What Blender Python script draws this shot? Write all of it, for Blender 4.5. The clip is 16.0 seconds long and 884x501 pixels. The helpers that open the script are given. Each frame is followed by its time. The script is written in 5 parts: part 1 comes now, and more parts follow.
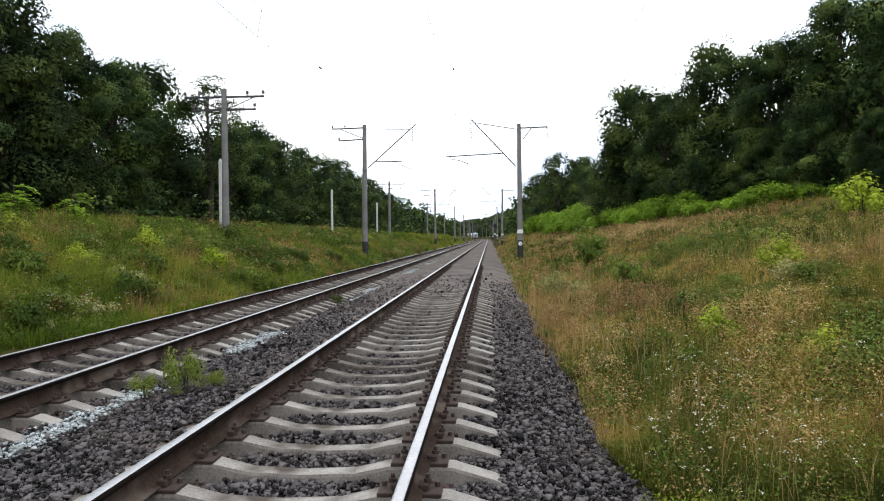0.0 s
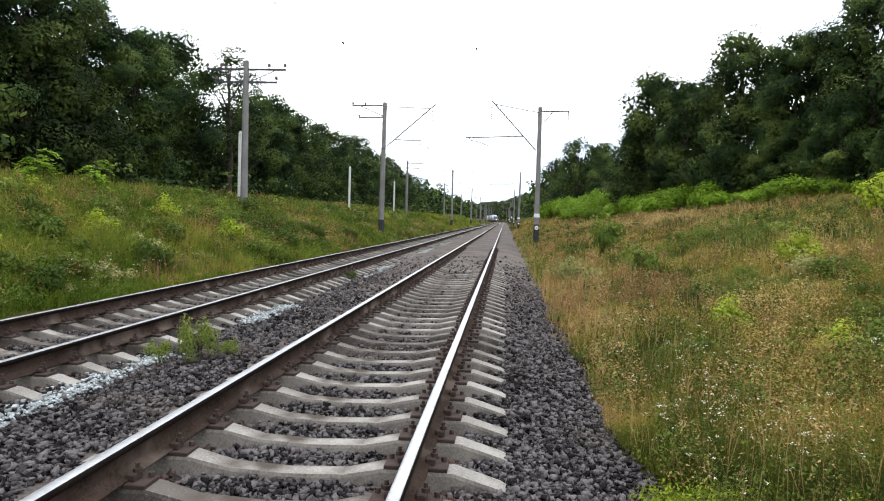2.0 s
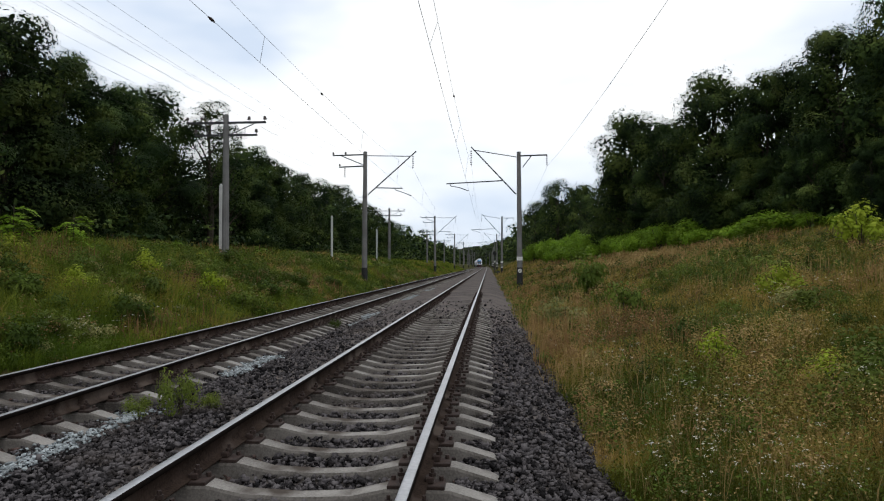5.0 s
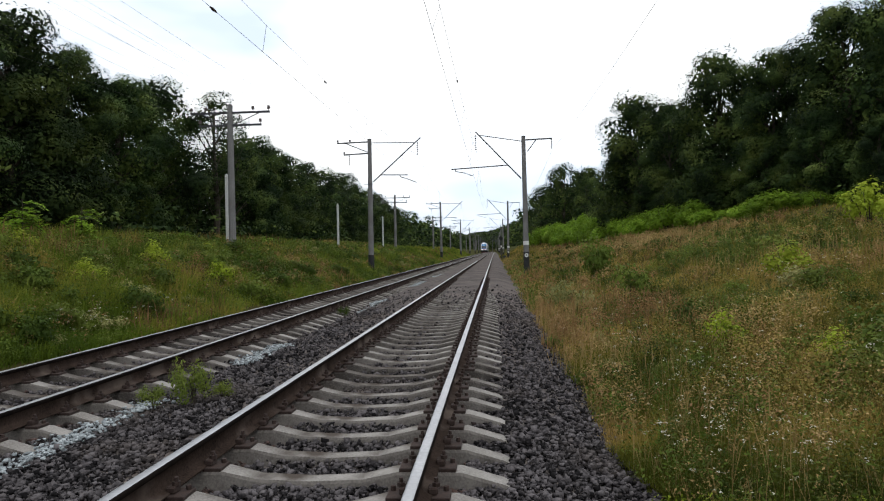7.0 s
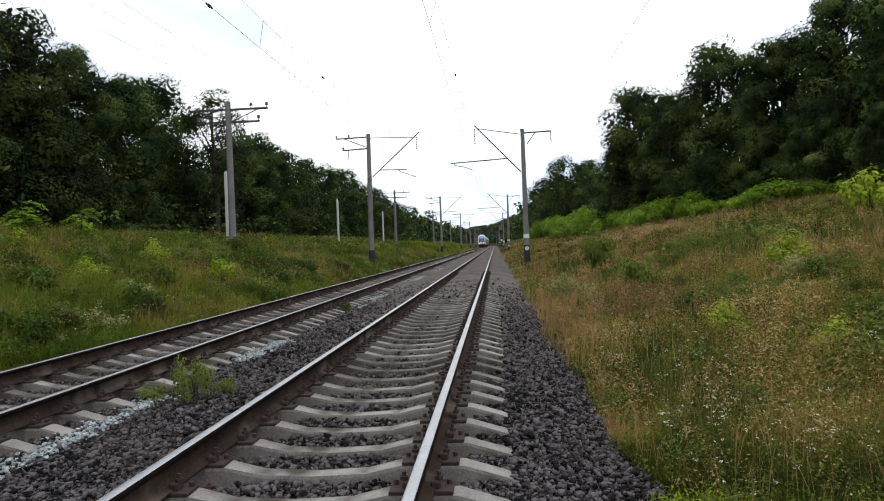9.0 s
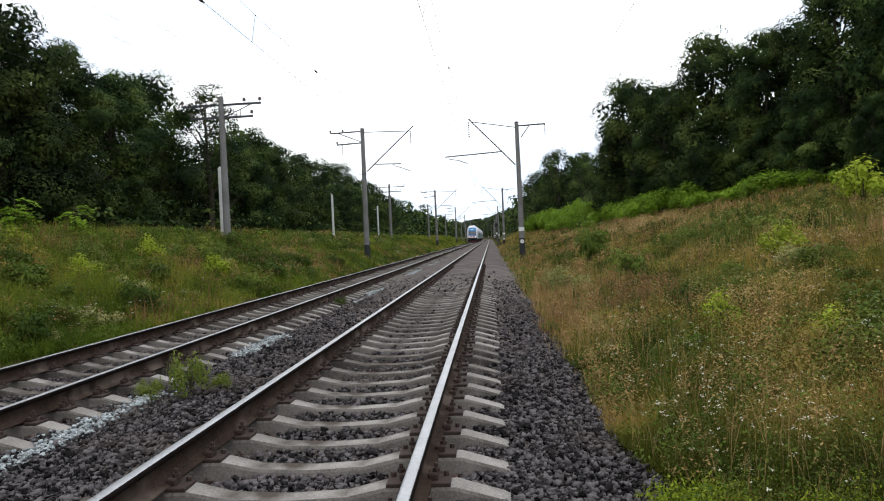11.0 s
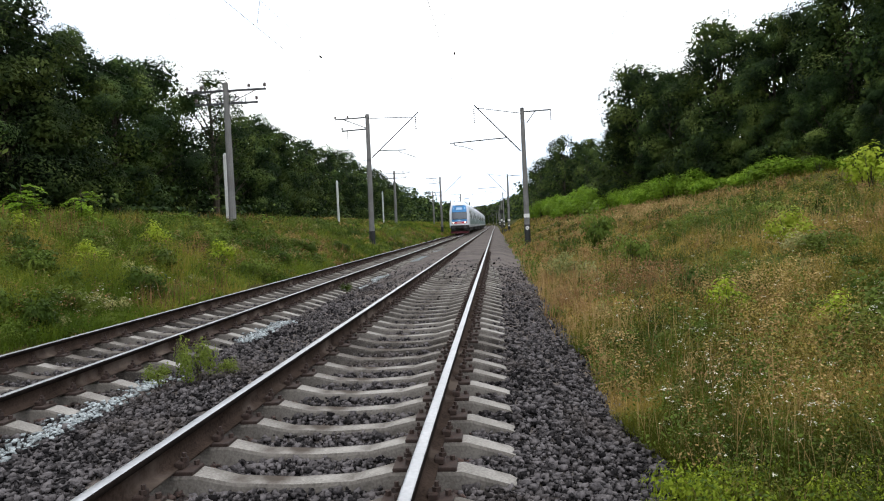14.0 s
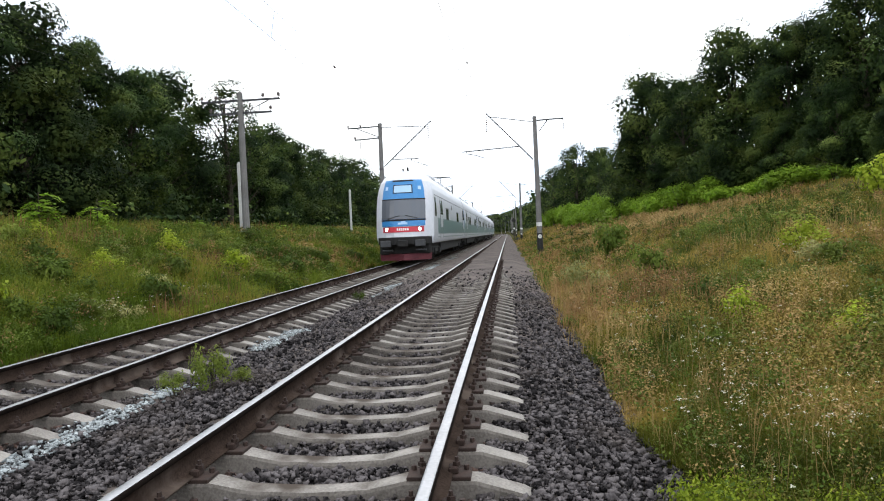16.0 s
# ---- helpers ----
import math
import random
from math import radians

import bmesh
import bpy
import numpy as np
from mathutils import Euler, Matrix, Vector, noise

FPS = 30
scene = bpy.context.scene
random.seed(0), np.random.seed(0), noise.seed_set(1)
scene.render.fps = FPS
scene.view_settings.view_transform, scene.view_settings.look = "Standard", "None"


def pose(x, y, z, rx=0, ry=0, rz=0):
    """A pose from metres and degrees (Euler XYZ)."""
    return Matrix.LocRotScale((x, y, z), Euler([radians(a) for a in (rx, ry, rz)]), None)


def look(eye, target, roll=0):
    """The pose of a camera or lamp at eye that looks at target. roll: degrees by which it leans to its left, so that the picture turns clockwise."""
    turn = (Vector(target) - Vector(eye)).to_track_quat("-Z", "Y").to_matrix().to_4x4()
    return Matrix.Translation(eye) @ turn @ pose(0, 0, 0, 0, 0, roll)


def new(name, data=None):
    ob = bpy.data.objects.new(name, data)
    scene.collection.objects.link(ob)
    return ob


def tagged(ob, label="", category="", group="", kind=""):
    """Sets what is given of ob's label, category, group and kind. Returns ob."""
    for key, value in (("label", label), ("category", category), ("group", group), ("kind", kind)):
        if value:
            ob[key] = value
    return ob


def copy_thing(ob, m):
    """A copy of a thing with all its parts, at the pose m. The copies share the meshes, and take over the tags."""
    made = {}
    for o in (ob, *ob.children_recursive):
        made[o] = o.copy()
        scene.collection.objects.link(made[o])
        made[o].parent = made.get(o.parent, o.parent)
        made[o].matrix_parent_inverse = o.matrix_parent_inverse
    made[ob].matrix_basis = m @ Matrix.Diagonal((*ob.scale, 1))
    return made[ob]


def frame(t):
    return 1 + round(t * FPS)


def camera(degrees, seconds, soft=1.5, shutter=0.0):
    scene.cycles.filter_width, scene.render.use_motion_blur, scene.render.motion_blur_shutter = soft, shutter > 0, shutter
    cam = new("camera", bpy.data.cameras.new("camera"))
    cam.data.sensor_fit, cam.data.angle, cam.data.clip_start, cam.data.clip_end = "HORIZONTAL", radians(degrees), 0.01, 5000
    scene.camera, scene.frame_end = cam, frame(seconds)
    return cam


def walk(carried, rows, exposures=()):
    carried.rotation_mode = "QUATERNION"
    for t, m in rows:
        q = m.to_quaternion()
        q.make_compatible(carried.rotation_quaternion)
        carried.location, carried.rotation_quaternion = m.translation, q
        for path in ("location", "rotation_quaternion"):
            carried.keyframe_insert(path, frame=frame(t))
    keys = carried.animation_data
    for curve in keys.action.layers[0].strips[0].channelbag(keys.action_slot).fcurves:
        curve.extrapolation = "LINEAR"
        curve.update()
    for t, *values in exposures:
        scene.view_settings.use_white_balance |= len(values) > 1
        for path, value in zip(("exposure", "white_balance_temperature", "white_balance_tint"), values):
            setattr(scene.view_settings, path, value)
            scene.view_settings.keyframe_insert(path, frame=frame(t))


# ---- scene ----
cam = camera(65.0, 16.0, soft=1.15)
PATH = [
    (0, (-0.005, 0.002, 1.322), (-0.14, 1.997, 1.284), -0.5),
    (0.5, (-0.01, 0.001, 1.316), (-0.15, 1.995, 1.253), 0.3),
    (1, (-0.017, -0.007, 1.306), (-0.169, 1.986, 1.252), 1.2),
    (1.5, (-0.016, 0.005, 1.308), (-0.198, 1.993, 1.193), 2.0),
    (2, (-0.005, -0.011, 1.302), (-0.183, 1.979, 1.209), 1.8),
    (2.5, (0.001, -0.004, 1.297), (-0.163, 1.986, 1.185), 1.4),
    (3, (-0.015, -0.012, 1.326), (-0.257, 1.973, 1.296), -0.1),
    (3.5, (-0.077, -0.052, 1.286), (-0.522, 1.896, 1.354), 1.0),
    (4, (-0.026, 0.018, 1.292), (-0.322, 1.993, 1.412), 1.4),
    (4.2, (-0.006, 0.048, 1.275), (-0.172, 2.039, 1.356), 0.9),
    (6.3, (0.002, -0.027, 1.263), (-0.125, 1.969, 1.282), -0.5),
    (6.5, (0.001, -0.013, 1.263), (-0.137, 1.982, 1.274), -0.8),
    (7, (-0.003, -0.013, 1.262), (-0.155, 1.981, 1.263), -1.2),
    (7.5, (0.004, -0.006, 1.259), (-0.149, 1.988, 1.258), -1.7),
    (8, (-0.002, -0.006, 1.257), (-0.158, 1.987, 1.25), -1.6),
    (8.5, (0.001, -0.002, 1.254), (-0.159, 1.992, 1.242), -1.7),
    (9, (0.001, 0.0, 1.254), (-0.153, 1.994, 1.239), -2.0),
    (11.5, (0.002, 0.004, 1.243), (-0.138, 1.999, 1.205), -2.6),
    (12, (0.004, 0.0, 1.245), (-0.136, 1.994, 1.204), -2.7),
    (12.5, (0.002, -0.002, 1.244), (-0.149, 1.991, 1.204), -2.8),
    (13, (-0.005, 0.001, 1.242), (-0.161, 1.994, 1.187), -2.7),
    (13.5, (-0.005, 0.002, 1.242), (-0.16, 1.995, 1.178), -2.6),
    (14, (-0.008, 0.008, 1.238), (-0.165, 2.001, 1.167), -2.5),
    (14.5, (-0.01, 0.003, 1.237), (-0.172, 1.995, 1.171), -2.5),
    (15, (-0.009, -0.002, 1.24), (-0.178, 1.991, 1.182), -2.4),
    (15.5, (-0.009, -0.001, 1.242), (-0.176, 1.991, 1.188), -2.5),
    (16, (-0.019, -0.001, 1.241), (-0.21, 1.99, 1.196), -2.5),
]
EXPOSURES = [(0, -0.22), (0.8, -0.12), (1.5, 0.08), (2.7, 0.08), (3.0, -0.05), (3.2, -0.6), (3.5, -1.2), (4.2, -1.24), (6.3, -0.98), (9.0, -0.74), (12.5, -0.48), (16, -0.22)]
walk(cam, [(t, look(eye, target, roll)) for t, eye, target, roll in PATH], EXPOSURES)

# ---- light ----
world = bpy.data.worlds.new("overcast_sky")
scene.world = world
world.use_nodes = True
wn, wl = world.node_tree.nodes, world.node_tree.links
wn.clear()
w_out = wn.new("ShaderNodeOutputWorld")
w_bg = wn.new("ShaderNodeBackground")
w_sky = wn.new("ShaderNodeTexSky")
w_sky.sky_type, w_sky.sun_disc = "NISHITA", False
w_sky.sun_elevation, w_sky.sun_rotation = radians(69), radians(142)
w_scale = wn.new("ShaderNodeMix")
w_scale.data_type, w_scale.blend_type = "RGBA", "MULTIPLY"
w_scale.inputs[0].default_value = 1.0
w_scale.inputs[7].default_value = (0.12, 0.12, 0.12, 1)
w_map = wn.new("ShaderNodeMapping")
w_map.inputs["Scale"].default_value = (1.0, 1.0, 2.6)
w_co = wn.new("ShaderNodeTexCoord")
w_noise = wn.new("ShaderNodeTexNoise")
w_noise.inputs["Scale"].default_value, w_noise.inputs["Detail"].default_value = 2.2, 4.0
w_ramp = wn.new("ShaderNodeValToRGB")
w_ramp.color_ramp.elements[0].position, w_ramp.color_ramp.elements[0].color = 0.36, (1.75, 2.02, 2.42, 1)
w_ramp.color_ramp.elements[1].position, w_ramp.color_ramp.elements[1].color = 0.56, (2.9, 2.95, 2.98, 1)
w_mix = wn.new("ShaderNodeMix")
w_mix.data_type = "RGBA"
w_mix.inputs[0].default_value = 0.86
wl.new(w_sky.outputs[0], w_scale.inputs[6])
wl.new(w_co.outputs["Generated"], w_map.inputs[0])
wl.new(w_map.outputs[0], w_noise.inputs["Vector"])
wl.new(w_noise.outputs["Fac"], w_ramp.inputs[0])
wl.new(w_scale.outputs[2], w_mix.inputs[6])
wl.new(w_ramp.outputs[0], w_mix.inputs[7])
w_sep = wn.new("ShaderNodeSeparateXYZ")
w_high = wn.new("ShaderNodeMapRange")
w_high.inputs[1].default_value, w_high.inputs[2].default_value = 0.35, 1.0
w_high.inputs[3].default_value, w_high.inputs[4].default_value = 1.0, 0.9
wl.new(w_co.outputs["Generated"], w_sep.inputs[0])
wl.new(w_sep.outputs[2], w_high.inputs[0])
wl.new(w_high.outputs[0], w_bg.inputs[1])
wl.new(w_mix.outputs[2], w_bg.inputs[0])
wl.new(w_bg.outputs[0], w_out.inputs[0])

sun_data = bpy.data.lights.new("sun", "SUN")
sun_data.energy, sun_data.angle, sun_data.color = 1.1, radians(30), (1.0, 0.96, 0.9)
sun = new("sun", sun_data)
sun.matrix_basis = look((14, -8, 60), (0, 10, 0))

# ---- materials ----


def nodes_of(name):
    m = bpy.data.materials.new(name)
    m.use_nodes = True
    return m, m.node_tree.nodes, m.node_tree.links, m.node_tree.nodes["Principled BSDF"]


def surface(name, dark, light, rough=0.8, metal=0.0, scale=6.0, fine=60.0, bump=0.3, dist=0.01, spread=0.0, stain=None, stain_scale=1.2, stain_at=0.62):
    """A surface with coarse and fine mottling, relief and, where given, stains."""
    m, n, l, b = nodes_of(name)
    co = n.new("ShaderNodeTexCoord")
    big, small = n.new("ShaderNodeTexNoise"), n.new("ShaderNodeTexNoise")
    big.inputs["Scale"].default_value, big.inputs["Detail"].default_value = scale, 5
    small.inputs["Scale"].default_value, small.inputs["Detail"].default_value = fine, 3
    l.new(co.outputs["Object"], big.inputs["Vector"])
    l.new(co.outputs["Object"], small.inputs["Vector"])
    avg = n.new("ShaderNodeMath")
    avg.operation = "MULTIPLY_ADD"
    l.new(small.outputs["Fac"], avg.inputs[0])
    avg.inputs[1].default_value = 0.5
    half = n.new("ShaderNodeMath")
    half.operation = "MULTIPLY"
    half.inputs[1].default_value = 0.5
    l.new(big.outputs["Fac"], half.inputs[0])
    l.new(half.outputs[0], avg.inputs[2])
    source = avg.outputs[0]
    if spread:
        info, geo = n.new("ShaderNodeObjectInfo"), n.new("ShaderNodeNewGeometry")
        both = n.new("ShaderNodeMath")
        l.new(info.outputs["Random"], both.inputs[0])
        l.new(geo.outputs["Random Per Island"], both.inputs[1])
        fold = n.new("ShaderNodeMath")
        fold.operation = "FRACT"
        l.new(both.outputs[0], fold.inputs[0])
        shift = n.new("ShaderNodeMath")
        shift.operation = "MULTIPLY_ADD"
        l.new(fold.outputs[0], shift.inputs[0])
        shift.inputs[1].default_value = spread
        less = n.new("ShaderNodeMath")
        less.operation = "SUBTRACT"
        l.new(source, less.inputs[0])
        less.inputs[1].default_value = spread / 2
        l.new(less.outputs[0], shift.inputs[2])
        source = shift.outputs[0]
    ramp = n.new("ShaderNodeValToRGB")
    ramp.color_ramp.elements[0].position, ramp.color_ramp.elements[0].color = 0.32, (*dark, 1)
    ramp.color_ramp.elements[1].position, ramp.color_ramp.elements[1].color = 0.68, (*light, 1)
    l.new(source, ramp.inputs[0])
    colour = ramp.outputs[0]
    if stain:
        spot = n.new("ShaderNodeTexNoise")
        spot.inputs["Scale"].default_value, spot.inputs["Detail"].default_value = stain_scale, 6
        l.new(co.outputs["Object"], spot.inputs["Vector"])
        cut = n.new("ShaderNodeMapRange")
        cut.inputs[1].default_value, cut.inputs[2].default_value = stain_at - 0.08, stain_at + 0.1
        l.new(spot.outputs["Fac"], cut.inputs[0])
        mix = n.new("ShaderNodeMix")
        mix.data_type = "RGBA"
        l.new(cut.outputs[0], mix.inputs[0])
        l.new(colour, mix.inputs[6])
        mix.inputs[7].default_value = (*stain, 1)
        colour = mix.outputs[2]
    l.new(colour, b.inputs["Base Color"])
    b.inputs["Roughness"].default_value, b.inputs["Metallic"].default_value = rough, metal
    b.inputs["Specular IOR Level"].default_value = 0.02 if rough > 0.88 else 0.4
    if bump:
        bp = n.new("ShaderNodeBump")
        bp.inputs["Strength"].default_value, bp.inputs["Distance"].default_value = bump, dist
        l.new(avg.outputs[0], bp.inputs["Height"])
        l.new(bp.outputs[0], b.inputs["Normal"])
    return m


def leafy(name, stops, patch=0.25, sharp=0.5, see=0.35, rough=0.6, island=0.55, kin=(0.75, 1.3)):
    """Leaves or blades: colour by leaf and by patches of the ground; some light passes through."""
    m, n, l, b = nodes_of(name)
    geo, info = n.new("ShaderNodeNewGeometry"), n.new("ShaderNodeObjectInfo")
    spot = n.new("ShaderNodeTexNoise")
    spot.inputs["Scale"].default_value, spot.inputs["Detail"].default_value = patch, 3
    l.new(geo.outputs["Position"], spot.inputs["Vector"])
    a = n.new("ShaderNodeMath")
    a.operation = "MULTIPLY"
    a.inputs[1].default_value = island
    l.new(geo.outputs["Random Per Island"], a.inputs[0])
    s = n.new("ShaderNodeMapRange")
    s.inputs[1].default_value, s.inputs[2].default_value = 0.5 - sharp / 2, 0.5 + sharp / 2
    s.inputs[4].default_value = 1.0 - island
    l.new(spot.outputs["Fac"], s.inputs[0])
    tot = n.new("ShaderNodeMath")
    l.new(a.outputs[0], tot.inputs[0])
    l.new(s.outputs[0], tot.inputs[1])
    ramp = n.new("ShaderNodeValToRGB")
    els = ramp.color_ramp.elements
    while len(els) < len(stops):
        els.new(0.5)
    for e, (p, c) in zip(els, stops):
        e.position, e.color = p, (*c, 1)
    l.new(tot.outputs[0], ramp.inputs[0])
    hsv = n.new("ShaderNodeHueSaturation")
    val = n.new("ShaderNodeMapRange")
    val.inputs[3].default_value, val.inputs[4].default_value = kin
    l.new(info.outputs["Random"], val.inputs[0])
    l.new(val.outputs[0], hsv.inputs["Value"])
    l.new(ramp.outputs[0], hsv.inputs["Color"])
    l.new(hsv.outputs[0], b.inputs["Base Color"])
    b.inputs["Roughness"].default_value = rough
    b.inputs["Specular IOR Level"].default_value = 0.08
    tr = n.new("ShaderNodeBsdfTranslucent")
    l.new(hsv.outputs[0], tr.inputs[0])
    mix = n.new("ShaderNodeMixShader")
    mix.inputs[0].default_value = see
    l.new(b.outputs[0], mix.inputs[1])
    l.new(tr.outputs[0], mix.inputs[2])
    l.new(mix.outputs[0], n["Material Output"].inputs[0])
    return m


def plain(name, colour, rough=0.5, metal=0.0, glow=0.0):
    m, n, l, b = nodes_of(name)
    b.inputs["Base Color"].default_value = (*colour, 1)
    b.inputs["Roughness"].default_value, b.inputs["Metallic"].default_value = rough, metal
    if glow:
        b.inputs["Emission Color"].default_value, b.inputs["Emission Strength"].default_value = (*colour, 1), glow
    return m


SOIL = surface("dry_soil_and_thatch", (0.036, 0.033, 0.0108), (0.09, 0.075, 0.027), 0.95, scale=0.6, fine=14, bump=0.6, dist=0.05, stain=(0.042, 0.051, 0.0108), stain_scale=0.25, stain_at=0.5)
BED = surface("ballast_bed", (0.036, 0.031, 0.0295), (0.152, 0.133, 0.125), 0.95, scale=5, fine=26, bump=0.6, dist=0.04, stain=(0.138, 0.117, 0.106), stain_scale=0.7, stain_at=0.52)
STONE = surface("crushed_granite", (0.0125, 0.0115, 0.0119), (0.128, 0.1155, 0.117), 0.9, scale=0.8, fine=50, bump=0.2, dist=0.01, spread=0.48, stain=(0.1006, 0.0841, 0.07595), stain_scale=0.5, stain_at=0.62)
OILY = surface("rust_stained_stone", (0.0135, 0.0076, 0.006), (0.074, 0.043, 0.034), 0.85, scale=3, fine=50, bump=0.4, dist=0.01, spread=0.6)
LIME = surface("lime_whitened_stone", (0.16, 0.175, 0.178), (0.42, 0.455, 0.465), 0.9, scale=6, fine=60, bump=0.3, spread=0.4)
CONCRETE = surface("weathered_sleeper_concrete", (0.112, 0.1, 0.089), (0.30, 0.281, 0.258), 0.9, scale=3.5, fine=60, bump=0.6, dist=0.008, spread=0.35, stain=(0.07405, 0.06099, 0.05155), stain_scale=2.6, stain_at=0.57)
# Concrete of the sleepers' long sides, darker than their tops.
SIDE_CONCRETE = surface("darker_sleeper_concrete", (0.045, 0.0395, 0.035), (0.165, 0.149, 0.134), 0.9, scale=6, fine=60, bump=0.5, dist=0.008, spread=0.3)
MAST = surface("grey_mast_concrete", (0.115, 0.112, 0.109), (0.215, 0.208, 0.203), 0.9, scale=2, fine=40, bump=0.3, dist=0.006, stain=(0.1224, 0.1122, 0.1051), stain_scale=1.0, stain_at=0.62)
WHITEPOST = surface("pale_post_concrete", (0.42, 0.42, 0.40), (0.62, 0.62, 0.60), 0.9, scale=2, fine=30, bump=0.2)
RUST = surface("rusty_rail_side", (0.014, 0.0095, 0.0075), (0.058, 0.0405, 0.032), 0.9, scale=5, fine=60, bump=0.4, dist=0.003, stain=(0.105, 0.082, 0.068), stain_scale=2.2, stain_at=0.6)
# Near black: oily head side, with the shade below the head in its colour.
OILED_SHADED = surface("oily_shaded_rail_head_side", (0.005, 0.004, 0.0036), (0.018, 0.0135, 0.0115), 0.9, scale=6, fine=60, bump=0.2, dist=0.002)
POLISH = surface("polished_rail_head", (0.32, 0.32, 0.33), (0.50, 0.50, 0.512), 0.42, metal=1.0, scale=3, fine=30, bump=0.05)
IRON = surface("rusted_iron_fastening", (0.012, 0.0072, 0.0055), (0.05, 0.028, 0.021), 0.85, scale=20, fine=120, bump=0.4, dist=0.003)
STEEL = surface("dark_painted_steel", (0.03, 0.03, 0.034), (0.07, 0.07, 0.075), 0.6, metal=0.3, scale=5, fine=40, bump=0.1)
BLACK = surface("black_band_paint", (0.012, 0.012, 0.012), (0.03, 0.03, 0.03), 0.8, scale=5, fine=50, bump=0.2)
PAINTW = surface("white_sign_paint", (0.55, 0.55, 0.53), (0.75, 0.75, 0.73), 0.7, scale=5, fine=50, bump=0.1)
GLAZE = plain("brown_glazed_porcelain", (0.05, 0.03, 0.025), 0.3)
BARK = surface("dark_bark", (0.03, 0.025, 0.02), (0.09, 0.075, 0.06), 0.95, scale=3, fine=20, bump=0.8, dist=0.03)
# Near-black and bright stops put gap shade and lit tops into the leaf colour.
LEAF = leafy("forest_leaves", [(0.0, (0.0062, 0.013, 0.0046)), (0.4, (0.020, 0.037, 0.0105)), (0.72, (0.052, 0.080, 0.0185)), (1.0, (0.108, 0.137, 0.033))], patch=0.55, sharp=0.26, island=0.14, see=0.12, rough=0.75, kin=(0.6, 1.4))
SHRUB = leafy("bright_shrub_leaves", [(0.0, (0.07601, 0.1469, 0.009918)), (0.5, (0.1351, 0.2295, 0.01652)), (1.0, (0.2111, 0.3029, 0.03305))], patch=0.5)
WEED = leafy("weed_leaves", [(0.0, (0.03, 0.055, 0.009)), (0.5, (0.076, 0.112, 0.017)), (1.0, (0.16, 0.192, 0.036))], patch=0.5, sharp=0.3, island=0.25)
YELLOW = leafy("yellow_green_leaves", [(0.0, (0.119, 0.1785, 0.01275)), (0.5, (0.2125, 0.272, 0.02125)), (1.0, (0.306, 0.34, 0.0425))], patch=0.5)
PALE = leafy("pale_grey_green_leaves", [(0.0, (0.1176, 0.128, 0.0448)), (0.5, (0.2016, 0.2, 0.0728)), (1.0, (0.336, 0.304, 0.1344))], patch=0.5)
GRASS = leafy("meadow_grass", [(0.0, (0.028, 0.046, 0.007)), (0.38, (0.105, 0.116, 0.015)), (0.68, (0.262, 0.203, 0.042)), (1.0, (0.45, 0.30, 0.105))], patch=0.42, sharp=0.22, island=0.16, see=0.3)
LUSH = leafy("lush_bank_grass", [(0.0, (0.021, 0.044, 0.0045)), (0.4, (0.085, 0.128, 0.0125)), (0.78, (0.185, 0.205, 0.027)), (1.0, (0.245, 0.17, 0.05))], patch=0.35, sharp=0.24, island=0.18, see=0.3)
STRAW = leafy("dry_straw_stems", [(0.0, (0.17, 0.12, 0.038)), (0.5, (0.31, 0.215, 0.085)), (1.0, (0.46, 0.33, 0.15))], patch=0.5, sharp=0.3, see=0.25, island=0.25)
RUSSET = leafy("russet_dry_stems", [(0.0, (0.115, 0.066, 0.028)), (0.5, (0.205, 0.122, 0.052)), (1.0, (0.29, 0.19, 0.08))], patch=0.5, sharp=0.3, see=0.25, island=0.25)
# Darker copy of the meadow grass: green plants with shade put into the colour.
DEEP = leafy("shaded_green_grass", [(0.0, (0.026, 0.036, 0.006)), (0.5, (0.105, 0.1, 0.018)), (1.0, (0.27, 0.185, 0.05))], patch=0.7, sharp=0.25, island=0.22, see=0.25)
PETAL = leafy("white_petals", [(0.0, (0.5, 0.48, 0.36)), (1.0, (0.72, 0.70, 0.58))], see=0.3)

# ---- mesh helpers ----


def mesh_of(name, verts, faces, mats, index=None):
    """A mesh from an N x 3 array and an M x k array of faces."""
    verts, faces = np.asarray(verts, np.float32), np.asarray(faces, np.int32)
    me = bpy.data.meshes.new(name)
    k = faces.shape[1]
    me.vertices.add(len(verts))
    me.vertices.foreach_set("co", verts.ravel())
    me.loops.add(faces.size)
    me.loops.foreach_set("vertex_index", faces.ravel())
    me.polygons.add(len(faces))
    me.polygons.foreach_set("loop_start", np.arange(0, faces.size, k, dtype=np.int32))
    me.update(calc_edges=True)
    for m in mats if isinstance(mats, (list, tuple)) else [mats]:
        me.materials.append(m)
    if index is not None:
        me.polygons.foreach_set("material_index", np.asarray(index, np.int32))
    return me


def part(name, bm, material, parent=None, label="", smooth=False):
    """Links a bmesh (or a finished mesh) as one object under a thing or a part."""
    if isinstance(bm, bmesh.types.BMesh):
        me = bpy.data.meshes.new(name)
        bmesh.ops.recalc_face_normals(bm, faces=bm.faces)
        bm.to_mesh(me)
        bm.free()
        for m in material if isinstance(material, (list, tuple)) else [material]:
            me.materials.append(m)
        if smooth:
            for p in me.polygons:
                p.use_smooth = True
    else:
        me = bm
    ob = new(name, me)
    ob.parent = parent
    return tagged(ob, label)


